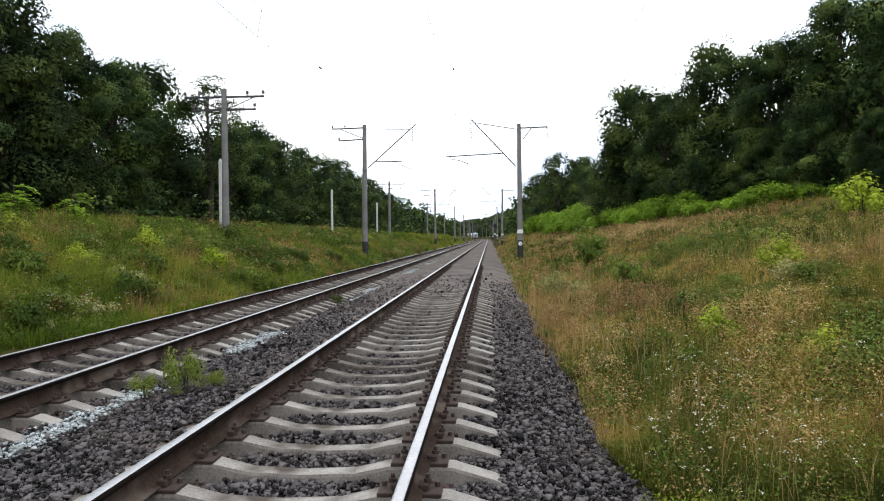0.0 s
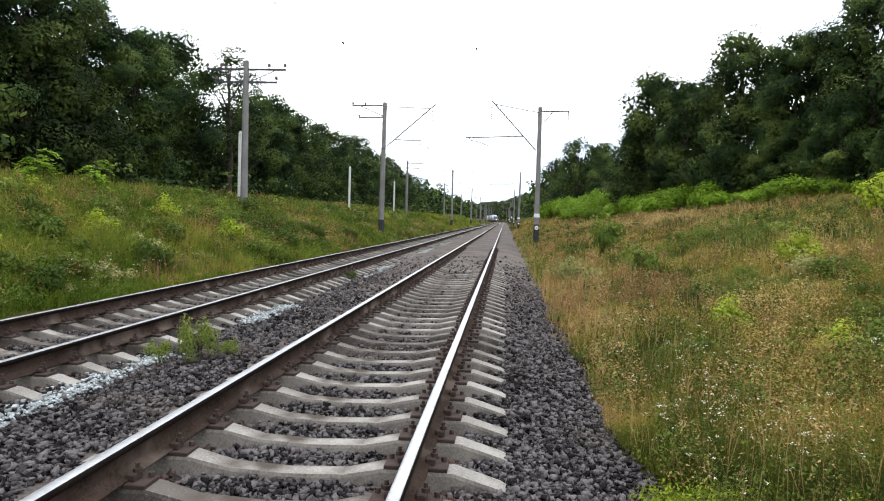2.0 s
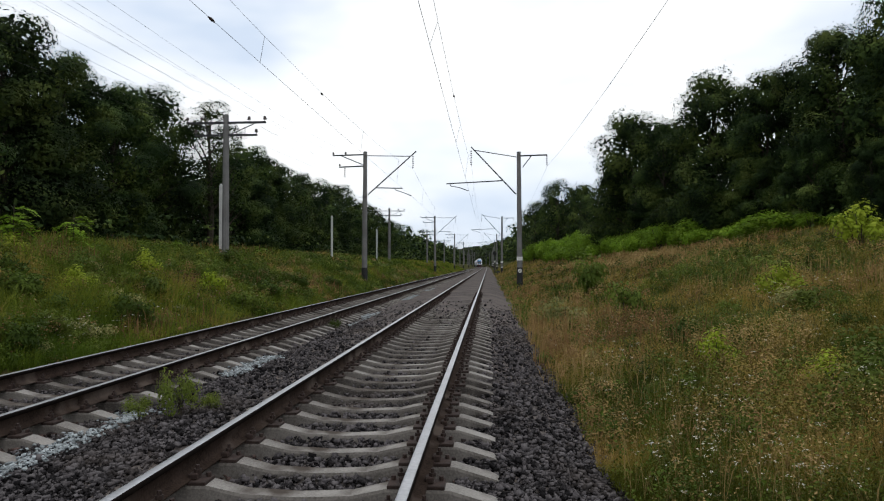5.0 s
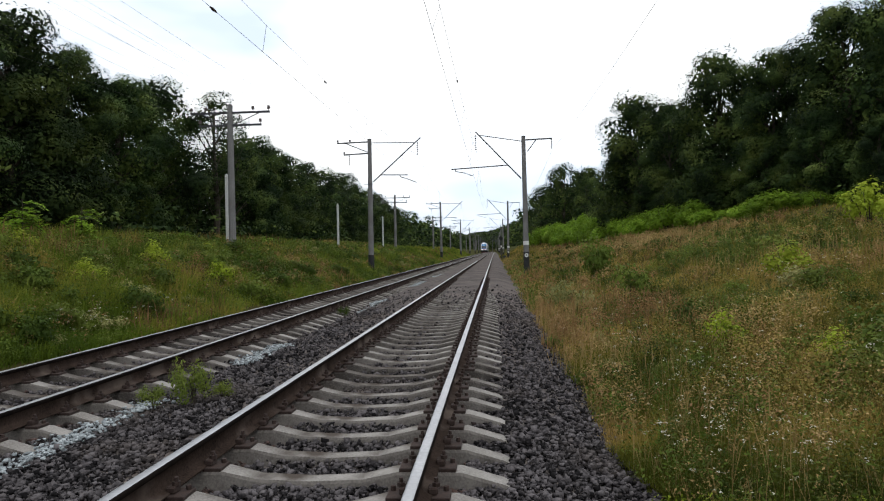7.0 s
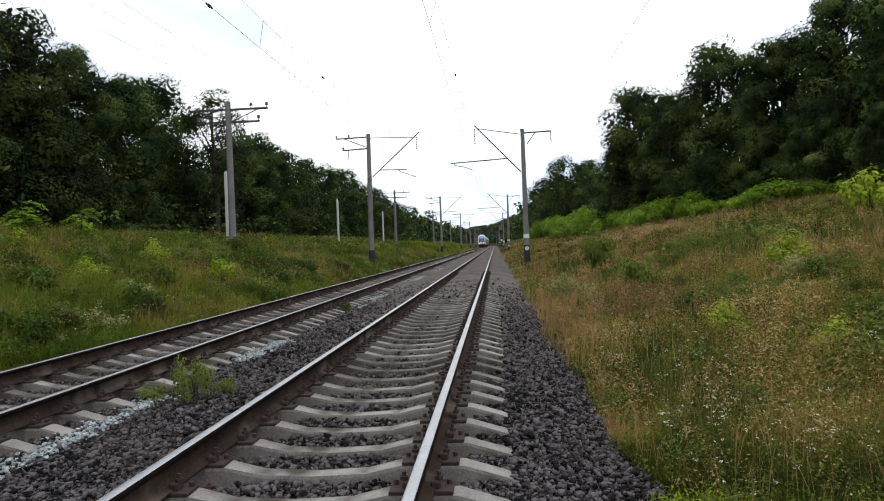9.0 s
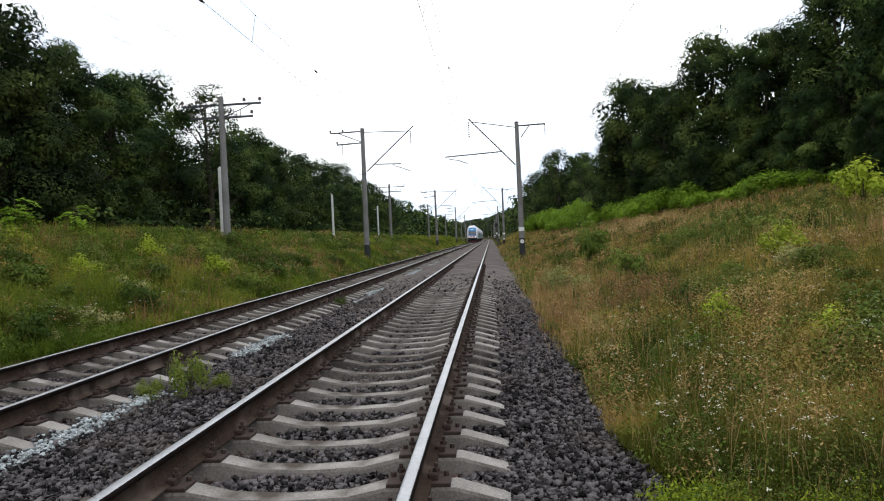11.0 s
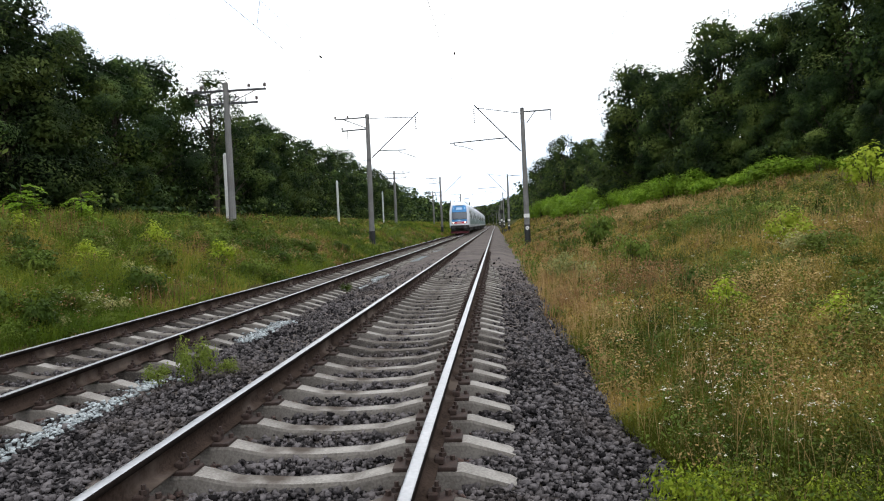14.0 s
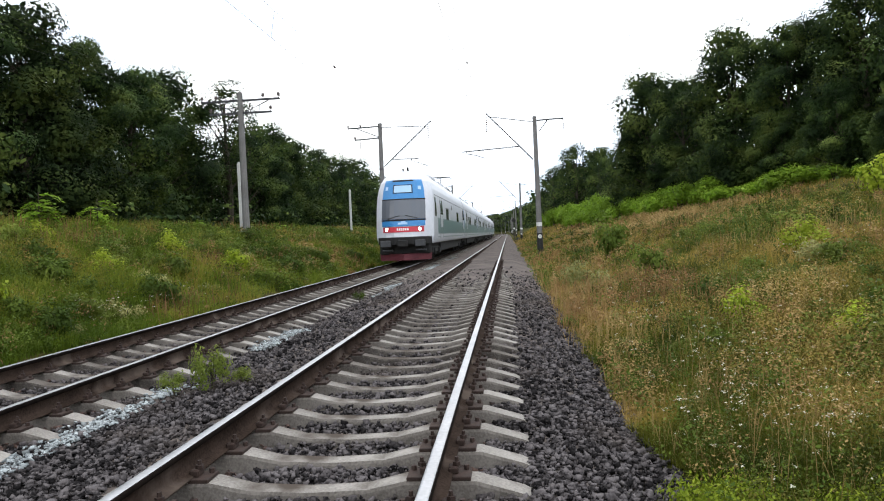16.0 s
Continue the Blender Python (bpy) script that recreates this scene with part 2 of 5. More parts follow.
def box(bm, x0, x1, y0, y1, z0, z1, bevel=0.0):
    made = bmesh.ops.create_cube(bm, size=1.0, matrix=Matrix.LocRotScale(((x0 + x1) / 2, (y0 + y1) / 2, (z0 + z1) / 2), None, (abs(x1 - x0), abs(y1 - y0), abs(z1 - z0))))
    if bevel:
        edges = {e for v in made["verts"] for e in v.link_edges}
        bmesh.ops.bevel(bm, geom=list(edges), offset=bevel, segments=1, affect="EDGES")
    return bm


def rod(bm, a, b, r0, r1=None, sides=8):
    a, b = Vector(a), Vector(b)
    m = Matrix.Translation((a + b) / 2) @ (b - a).to_track_quat("Z", "Y").to_matrix().to_4x4()
    bmesh.ops.create_cone(bm, cap_ends=True, segments=sides, radius1=r0, radius2=r0 if r1 is None else r1, depth=(b - a).length, matrix=m)
    return bm


def polyline(bm, points, r, sides=5):
    for a, b in zip(points[:-1], points[1:]):
        rod(bm, a, b, r, sides=sides)
    return bm


# ---- the lie of the land ----
TRACK_R, TRACK_L, DROP_L = -1.272, -5.25, -0.10  # track centres, and how much lower the far track lies
GAUGE = 0.796  # centre to rail-head centre
STEP = 0.548  # sleeper spacing
RNG = np.random.default_rng(7)


def bend(y):
    """How far the line has swung to the left at y."""
    d = np.clip(np.asarray(y, float) - 400, 0, 900)
    return -d * d / 5600


def waves(x, y, seed=0.0):
    x, y = np.asarray(x, float), np.asarray(y, float)
    return (np.sin(0.37 * x + 0.21 * y + seed) * np.sin(0.17 * y - 0.31 * x + 1.3 * seed) + 0.5 * np.sin(0.9 * x + 0.53 * y + 2 * seed) * np.sin(0.71 * y - 0.6 * x + seed))


def crest(y):
    """Where the right-hand bank reaches its full height."""
    return np.interp(y, [20, 30, 37, 43, 52, 70, 105, 140], [18, 17, 16.4, 15.1, 13.2, 11.1, 8.6, 8.2])


def terrain(x, y):
    x, y = np.asarray(x, float), np.asarray(y, float)
    u = x - bend(y)
    left = np.interp(-u, [6.9, 7.5, 8.3, 9.4, 11.2, 13, 20, 60], [-0.55, -0.42, -0.1, 0.5, 1.3, 1.7, 2.0, 3.0])
    rx = crest(y)
    rz = np.interp(y, [20, 30, 37, 43, 52, 70, 300, 700], [2.9, 3.0, 3.05, 2.7, 2.6, 2.5, 2.6, 3.0])
    k = np.clip((u - 1.15) / (rx - 1.15), 0, None)
    right = -0.55 + (rz + 0.55) * np.minimum(k, 1) ** 1.05 + np.clip(u - rx, 0, 60) * 0.03
    z = np.where(u < -6.9, left, np.where(u > 1.15, right, -0.55))
    ease = np.clip((np.abs(u + 2.9) - 4.2) / 3, 0, 1)
    return z + ease * 0.09 * waves(x, y)


us = np.concatenate([[-2500, -900, -300, -120, -60, -40], np.arange(-30, -7.4, 0.75), [-7.2, -6.9, -5, -1, 0.6, 1.15], np.arange(1.6, 30, 0.75), [35, 45, 60, 120, 300, 900, 2500]])
ys = np.concatenate([[-900, -200, -60], np.arange(-20, 60, 1.0), np.arange(60, 200, 5.0), np.arange(200, 1000, 20.0), [1000, 1100, 1300, 2000, 3500]])
gy, gu = np.meshgrid(ys, us, indexing="ij")
gx = gu + bend(gy)
gv = np.stack([gx, gy, terrain(gx, gy)], -1).reshape(-1, 3)
ii, jj = np.meshgrid(np.arange(len(ys) - 1), np.arange(len(us) - 1), indexing="ij")
q0 = (ii * len(us) + jj).ravel()
ground = new("ground", mesh_of("ground", gv, np.stack([q0, q0 + 1, q0 + len(us) + 1, q0 + len(us)], -1), SOIL))
for p in ground.data.polygons:
    p.use_smooth = True
tagged(ground, "grassy railway cutting with gently rising earth banks", "ground", kind="structure")

# ballast bed: one long mound that carries both tracks
prof_x = np.array([-7.75, -7.15, -6.7, -6.1, -4.4, -3.85, -3.3, -2.7, -2.2, -0.3, 0.15, 0.5, 0.85, 1.3])
prof_z = np.array([-0.72, -0.50, -0.42, -0.385, -0.385, -0.385, -0.30, -0.25, -0.295, -0.295, -0.30, -0.31, -0.44, -0.62])
by = np.concatenate([np.arange(-20, 40, 0.5), np.arange(40, 400, 10.0), np.arange(400, 1001, 20.0)])
bgy, bgx = np.meshgrid(by, prof_x, indexing="ij")
fill = np.interp(bgy, [17, 26], [0, 0.105]) * np.clip((1.7 - np.abs(bgx - TRACK_R)) * 3, 0, 1)  # gravel hides the sleepers farther on
bz = np.broadcast_to(prof_z, bgx.shape) + 0.012 * waves(bgx * 4, bgy * 3) * (1 - 6 * fill) + fill - np.interp(bgy, [24, 34], [0.03, 0.0])
ii, jj = np.meshgrid(np.arange(len(by) - 1), np.arange(len(prof_x) - 1), indexing="ij")
q0 = (ii * len(prof_x) + jj).ravel()
nb = len(prof_x)
ballast = new("ballast_bed", mesh_of("ballast_bed", np.stack([bgx + bend(bgy), bgy, bz], -1).reshape(-1, 3), np.stack([q0, q0 + 1, q0 + nb + 1, q0 + nb], -1), BED))
for p in ballast.data.polygons:
    p.use_smooth = True
tagged(ballast, "grey crushed-stone ballast bed under two railway tracks", "ballast", kind="structure")

# ---- tracks ----
RAIL_YS = np.concatenate([[-20.0, 0, 100, 200, 300, 400], np.arange(420, 1001, 20)])


def rail_mesh(x, z):
    """Rail profile swept along the line: foot, web and a polished running band on the head."""
    half = [(0.075, -0.18), (0.075, -0.168), (0.018, -0.150), (0.009, -0.125), (0.009, -0.055), (0.036, -0.040), (0.0375, -0.012), (0.032, -0.003), (0.021, 0.0)]
    ring = half + [(-a, b) for a, b in reversed(half)]
    k = len(ring)
    v = [(x + a + float(bend(y)), y, z + b) for y in RAIL_YS for a, b in ring]
    f, idx = [], []
    for i in range(len(RAIL_YS) - 1):
        for j in range(k):
            n = (j + 1) % k
            f.append((i * k + j, i * k + n, (i + 1) * k + n, (i + 1) * k + j))
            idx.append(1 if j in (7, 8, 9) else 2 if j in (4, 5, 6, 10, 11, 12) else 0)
    return mesh_of("rail", v, f, [RUST, POLISH, OILED_SHADED], idx)


def sleeper_bm():
    """Prestressed concrete sleeper: high rail seats, a lower waist, sloped ends."""
    bm = bmesh.new()
    xs = [-1.34, -1.30, -1.02, -0.60, -0.36, 0, 0.36, 0.60, 1.02, 1.30, 1.34]
    top = [-0.305, -0.285, -0.205, -0.20, -0.255, -0.27, -0.255, -0.20, -0.205, -0.285, -0.305]
    tw = [0.075, 0.08, 0.085, 0.083, 0.07, 0.068, 0.07, 0.083, 0.085, 0.08, 0.075]
    rows = []
    for x, t, w in zip(xs, top, tw):
        rows.append([bm.verts.new(c) for c in ((x, -w - 0.05, -0.42), (x, -w - 0.012, t - 0.018), (x, -w, t), (x, w, t), (x, w + 0.012, t - 0.018), (x, w + 0.05, -0.42))])
    for a, b in zip(rows[:-1], rows[1:]):
        for i in range(5):
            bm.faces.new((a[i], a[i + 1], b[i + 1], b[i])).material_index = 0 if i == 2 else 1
    bm.faces.new(rows[0])
    bm.faces.new(rows[-1])
    bmesh.ops.recalc_face_normals(bm, faces=bm.faces)
    return bm


def fastening_bm(side):
    """Base plate half, clamp, bolt and nut on one side of a rail."""
    bm = bmesh.new()
    box(bm, 0.06 * side, 0.19 * side, -0.085, 0.085, -0.205, -0.178, 0.004)
    box(bm, 0.055 * side, 0.115 * side, -0.045, 0.045, -0.178, -0.135, 0.008)
    rod(bm, (0.105 * side, 0, -0.15), (0.105 * side, 0, -0.085), 0.013, sides=6)
    rod(bm, (0.105 * side, 0, -0.135), (0.105 * side, 0, -0.112), 0.026, sides=6)
    rod(bm, (0.16 * side, 0.05, -0.185), (0.16 * side, 0.05, -0.15), 0.018, sides=6)
    return bm


def bm_mesh(name, bm, material):
    me = bpy.data.meshes.new(name)
    bmesh.ops.recalc_face_normals(bm, faces=bm.faces)
    bm.to_mesh(me)
    bm.free()
    me.materials.append(material)
    return me


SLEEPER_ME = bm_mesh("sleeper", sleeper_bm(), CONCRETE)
SLEEPER_ME.materials.append(SIDE_CONCRETE)
FAST_ME = {s: bm_mesh("rail_fastening", fastening_bm(s), IRON) for s in (-1, 1)}
FIRST = {TRACK_R: 4.635, TRACK_L: 4.54}


def build_track(cx, dz, label):
    track = tagged(new("railway_track"), label, "railway track", "double-track line", "structure")
    for s in (-1, 1):
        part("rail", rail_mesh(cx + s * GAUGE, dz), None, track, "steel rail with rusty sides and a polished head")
    ys = FIRST[cx] + STEP * np.arange(-36, 330)
    wob = RNG.normal(0, 1, (len(ys), 3))
    for i, y in enumerate(ys[:140]):
        sl = new("sleeper", SLEEPER_ME)
        sl.parent = track
        sl.matrix_basis = pose(cx + 0.012 * wob[i, 0], y + 0.012 * wob[i, 1], dz + 0.003 * wob[i, 2], 0, 0, 0.5 * wob[i, 2])
        if 28 < i < 92:
            for r in (-GAUGE, GAUGE):
                for s in (-1, 1):
                    fa = new("rail_fastening", FAST_ME[s])
                    fa.parent = sl
                    fa.matrix_basis = pose(r, 0, 0)
    base = np.array([v.co for v in SLEEPER_ME.vertices])
    polys = [tuple(p.vertices) for p in SLEEPER_ME.polygons]
    vs, fs = [], []
    for y in ys[140:]:
        o = sum(len(v) for v in vs)
        vs.append(base + (cx, y, dz))
        fs += [tuple(i + o for i in p) for p in polys]
    me = bpy.data.meshes.new("far_sleepers")
    me.from_pydata(np.concatenate(vs).tolist(), [], fs)
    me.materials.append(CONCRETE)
    me.materials.append(SIDE_CONCRETE)
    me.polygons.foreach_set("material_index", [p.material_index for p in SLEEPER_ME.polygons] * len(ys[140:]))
    far = new("far_sleepers", me)
    far.parent = track
    tagged(far, kind="stuff")
    return track


build_track(TRACK_R, 0.0, "straight broad-gauge track on concrete sleepers beside dry grass")
build_track(TRACK_L, DROP_L, "straight broad-gauge track with lime-whitened sleeper ends")

# ---- masts and wires ----


def tapered_mast(parent, name, h, r0, r1, material, base=-1.0, sides=14):
    bm = bmesh.new()
    rod(bm, (0, 0, base), (0, 0, h), r0, r1, sides)
    return part(name, bm, material, parent, smooth=False)


def insulator(parent, top, length, r=0.075):
    """A string of porcelain discs that hangs from a point."""
    bm = bmesh.new()
    x, y, z = top
    n = max(2, round(length / 0.15))
    rod(bm, top, (x, y, z - length), 0.012, sides=5)
    for i in range(n):
        zz = z - (i + 0.6) * length / n
        rod(bm, (x, y, zz - 0.02), (x, y, zz + 0.03), r, r * 0.45, 8)
    return part("insulator", bm, GLAZE, parent, "brown porcelain insulator string")


def pin(parent, at):
    bm = bmesh.new()
    x, y, z = at
    rod(bm, (x, y, z), (x, y, z + 0.1), 0.015, sides=5)
    rod(bm, (x, y, z + 0.08), (x, y, z + 0.22), 0.08, 0.06, 8)
    return part("pin_insulator", bm, GLAZE, parent)


def mast_left():
    """Origin at rail level under the mast; the arms reach towards +x."""
    m = new("catenary_mast")
    tapered_mast(m, "pole", 8.95, 0.20, 0.135, MAST)
    bm = rod(bmesh.new(), (0, 0, -0.9), (0, 0, 1.08), 0.206, 0.2, 14)
    part("painted_band", bm, BLACK, m, "black painted band at the foot")
    bm = bmesh.new()
    rod(bm, (0.2, 0, 6.05), (3.5, 0, 9.0), 0.045, 0.04, 6)
    part("bracket_arm", bm, STEEL, m)
    bm = rod(bmesh.new(), (0.1, 0, 8.72), (3.1, 0, 8.66), 0.03, sides=5)
    part("tie_rod", bm, STEEL, m)
    bm = rod(bmesh.new(), (0.75, 0, 6.52), (2.58, 0, 6.48), 0.04, sides=5)
    part("registration_arm", bm, STEEL, m)
    bm = polyline(bmesh.new(), [(2.05, 0, 6.48), (2.1, 0, 6.36), (2.6, 0, 6.2), (3.2, 0, 5.95)], 0.028)
    part("steady_arm", bm, STEEL, m)
    insulator(m, (3.28, 0, 8.72), 0.9)
    bm = rod(bmesh.new(), (0, 0, 8.8), (-2.25, 0, 8.74), 0.05, sides=6)
    rod(bm, (0, 0, 8.02), (-1.8, 0, 7.94), 0.05, sides=6)
    rod(bm, (-1.7, 0, 8.74), (-0.1, 0, 8.08), 0.035, sides=5)
    part("cross_arm", bm, STEEL, m)
    pin(m, (-2.2, 0, 8.74))
    pin(m, (-1.35, 0, 8.76))
    pin(m, (-1.75, 0, 7.94))
    insulator(m, (-1.4, 0, 7.94), 0.7)
    bm = bmesh.new()
    rod(bm, (0, 0, 5.84), (0, 0, 5.94), 0.175, sides=14)
    rod(bm, (-0.45, 0, 5.89), (0.1, 0, 5.89), 0.02, sides=5)
    part("clamp_ring", bm, STEEL, m)
    bm = rod(bmesh.new(), (0, 0, 8.95), (0, 0, 9.0), 0.15, 0.12, 14)
    part("pole_cap", bm, STEEL, m)
    return m


def mast_right():
    m = new("catenary_mast")
    tapered_mast(m, "pole", 8.8, 0.20, 0.135, MAST)
    bm = rod(bmesh.new(), (0, 0, -0.9), (0, 0, 1.08), 0.206, 0.2, 14)
    part("painted_band", bm, BLACK, m, "black painted band at the foot")
    bm = rod(bmesh.new(), (0, 0, 1.55), (0, 0, 1.8), 0.198, 0.196, 14)
    part("white_band", bm, PAINTW, m, "white painted ring")
    bm = rod(bmesh.new(), (0, -0.2, 0.86), (0, -0.215, 0.86), 0.13, sides=16)
    disc = part("number_disc", bm, PAINTW, m, "white round number disc")
    bm = box(bmesh.new(), -0.05, 0.05, -0.221, -0.216, 0.81, 0.84)
    box(bm, -0.05, 0.05, -0.221, -0.216, 0.88, 0.91)
    part("number_bar", bm, BLACK, disc)
    bm = rod(bmesh.new(), (-0.2, 0, 6.0), (-3.2, 0, 9.25), 0.045, 0.04, 6)
    part("bracket_arm", bm, STEEL, m)
    bm = rod(bmesh.new(), (-0.1, 0, 8.5), (-3.0, 0, 9.02), 0.03, sides=5)
    part("tie_rod", bm, STEEL, m)
    bm = rod(bmesh.new(), (-1.08, 0, 6.93), (-4.9, 0, 6.77), 0.042, sides=5)
    part("registration_arm", bm, STEEL, m)
    bm = polyline(bmesh.new(), [(-4.65, 0, 6.77), (-4.6, 0, 6.62), (-4.0, 0, 6.5), (-3.4, 0, 6.27)], 0.028)
    part("steady_arm", bm, STEEL, m)
    insulator(m, (-3.2, 0, 9.05), 1.05)
    bm = rod(bmesh.new(), (0.05, 0, 8.58), (1.9, 0, 8.62), 0.05, sides=6)
    rod(bm, (0.25, 0, 7.8), (0.85, 0, 8.58), 0.035, sides=5)
    part("cross_arm", bm, STEEL, m)
    insulator(m, (1.87, 0, 8.62), 0.7)
    bm = rod(bmesh.new(), (0, 0, 8.8), (0, 0, 8.86), 0.15, 0.12, 14)
    part("pole_cap", bm, STEEL, m)
    return m


MAST_YS = [46.8 + 62.6 * i for i in range(-1, 10)]
LX, RX = -8.42, 2.1
ml, mr = mast_left(), mast_right()
for thing, x, text in ((ml, LX, "grey concrete catenary mast with black foot and feeder cross arms"), (mr, RX, "grey concrete catenary mast with white number disc on black foot")):
    tagged(thing, text, "catenary mast", "catenary masts along the line")
    for i, y in enumerate(MAST_YS):
        at = pose(x + float(bend(y)), y, 0, 0, 0.35 * math.sin(3.1 * i + x), 0)
        if i == 0:
            thing.matrix_basis = at
        else:
            copy_thing(thing, at)


def wire(name, x, z_end, z_mid, r, label, xs=None, group="overhead wires", ends=MAST_YS, droppers=None):
    """A wire that sags from support to support; droppers tie it to a contact wire below."""
    bm = bmesh.new()
    pts = []
    for a, b in zip(ends[:-1], ends[1:]):
        for k in range(8):
            f = k / 8
            y = a + (b - a) * f
            pts.append((x + float(bend(y)), y, z_mid + (z_end - z_mid) * (2 * f - 1) ** 2))
    pts.append((x + float(bend(ends[-1])), ends[-1], z_end))
    polyline(bm, pts, r, 4)
    top = tagged(new(name, bm_mesh(name, bm, STEEL)), label, "wire", group)
    if droppers:
        low_x, low_z = droppers
        for a, b in zip(ends[:4], ends[1:5]):
            for f in (0.12, 0.3, 0.5, 0.7, 0.88):
                y = a + (b - a) * f
                zt = z_mid + (z_end - z_mid) * (2 * f - 1) ** 2
                part("dropper", rod(bmesh.new(), (x, y, zt), (low_x, y, low_z), 0.005, sides=4), STEEL, top)
    return top


wire("contact_wire", -1.3, 6.25, 6.22, 0.006, "copper contact wire over the nearer track")
near_messenger = wire("messenger_wire", -1.12, 7.98, 6.75, 0.0048, "sagging messenger wire with droppers to the contact wire", droppers=(-1.3, 6.23))
far_contact = wire("contact_wire", -5.2, 5.93, 5.90, 0.006, "copper contact wire over the farther track")
far_messenger = wire("messenger_wire", -5.1, 7.8, 6.5, 0.0048, "sagging messenger wire with droppers to the contact wire", droppers=(-5.2, 5.91))
for x, z in ((LX - 2.2, 8.95), (LX - 1.35, 8.97), (LX - 1.75, 8.15), (LX - 1.4, 7.22)):
    wire("feeder_wire", x, z, z - 0.9, 0.004, "thin feeder wire slung from mast to mast")
wire("feeder_wire", RX + 1.87, 7.9, 7.1, 0.007, "thin feeder wire slung from mast to mast")

for line, x, y, z in ((far_contact, -5.2, 12.7, 5.9), (far_messenger, -5.1, 21.0, 6.53), (near_messenger, -1.12, 22.8, 6.83)):
    bead = rod(bmesh.new(), (x, y - 0.14, z), (x, y + 0.14, z), 0.018, 0.018, 8)
    part("line_insulator", rod(bead, (x, y - 0.05, z), (x, y + 0.05, z), 0.03, 0.03, 8), GLAZE, line)

POLE_YS = [-20.4 + 50 * i for i in range(13)]


def telegraph_pole():
    m = new("telegraph_pole")
    tapered_mast(m, "pole", 7.85, 0.17, 0.12, MAST, 0.3, 12)
    for z, w, nm in ((7.5, 1.78, 5), (6.95, 1.4, 3)):
        bm = box(bmesh.new(), -w, w, -0.05, 0.05, z - 0.045, z + 0.045, 0.006)
        part("cross_arm", bm, STEEL, m)
        for x in ((-w + 0.05, -w + 0.7, w - 0.75, w - 0.05) if nm == 5 else (-w + 0.05, w - 0.05)):
            pin(m, (x, 0, z + 0.04))
    for s in (-1, 1):
        bm = rod(bmesh.new(), (0.1 * s, 0, 6.95), (1.3 * s, 0, 7.46), 0.025, sides=5)
        rod(bm, (0.85 * s, 0, 6.99), (0.85 * s, 0, 7.3), 0.02, sides=5)
        part("arm_brace", bm, STEEL, m)
    return tagged(m, "grey telegraph pole with two cross arms on the bank", "telegraph pole", "telegraph line")


tp = telegraph_pole()
tp.matrix_basis = pose(-11.45, POLE_YS[0], 0)
for i, y in enumerate(POLE_YS[1:]):
    copy_thing(tp, pose(-11.45 + float(bend(y)), y, 0, 0, 0.3 * math.sin(2 * i), 0))
for x, z in ((-1.73, 7.72), (-1.08, 7.72), (1.03, 7.72), (1.73, 7.72), (-1.35, 7.17), (1.35, 7.17)):
    wire("telegraph_wire", -11.45 + x, z, z - 0.5, 0.003, "thin telegraph wire between poles on the bank", group="telegraph wires", ends=POLE_YS)


def stub_post(x, y, h):
    m = tagged(new("concrete_post"), "pale square concrete post standing in bank weeds", "post", "pale posts on the bank")
    z = float(terrain(x, y))
    part("shaft", box(bmesh.new(), -0.07, 0.07, -0.07, 0.07, -0.3, h - 0.12, 0.015), WHITEPOST, m)
    bm = bmesh.new()
    bmesh.ops.create_cone(bm, cap_ends=True, segments=4, radius1=0.095, radius2=0.03, depth=0.12, matrix=pose(0, 0, h - 0.06, 0, 0, 45))
    part("tip", bm, WHITEPOST, m)
    m.matrix_basis = pose(x, y, z)


stub_post(-12.05, 30.6, 3.4)
stub_post(-11.95, 52.4, 3.6)
stub_post(-11.9, 73.5, 3.6)


def signal(x, y):
    m = tagged(new("railway_signal"), "black colour-light signal on a dark post beside the track", "signal")
    z = float(terrain(x, y))
    part("post", rod(bmesh.new(), (0, 0, -0.3), (0, 0, 4.2), 0.09, 0.075, 10), STEEL, m)
    back = part("backboard", rod(bmesh.new(), (0, -0.08, 3.8), (0, -0.12, 3.8), 0.34, 0.34, 24), BLACK, m, "round black backboard")
    for zz in (3.62, 3.98):
        part("hood", rod(bmesh.new(), (0, -0.12, zz), (0, -0.42, zz), 0.14, 0.14, 12), BLACK, back)
    part("ladder", box(box(bmesh.new(), -0.2, -0.17, 0.1, 0.13, -0.2, 3.7), 0.17, 0.2, 0.1, 0.13, -0.2, 3.7), STEEL, m)
    part("number_plate", box(bmesh.new(), -0.13, 0.13, -0.12, -0.09, 2.2, 2.5, 0.01), PAINTW, m, "white plate below the signal")
    part("relay_box", box(bmesh.new(), 0.3, 0.9, -0.25, 0.25, -0.2, 0.75, 0.02), STEEL, m)
    m.matrix_basis = pose(x, y, z)


signal(1.1, 122)

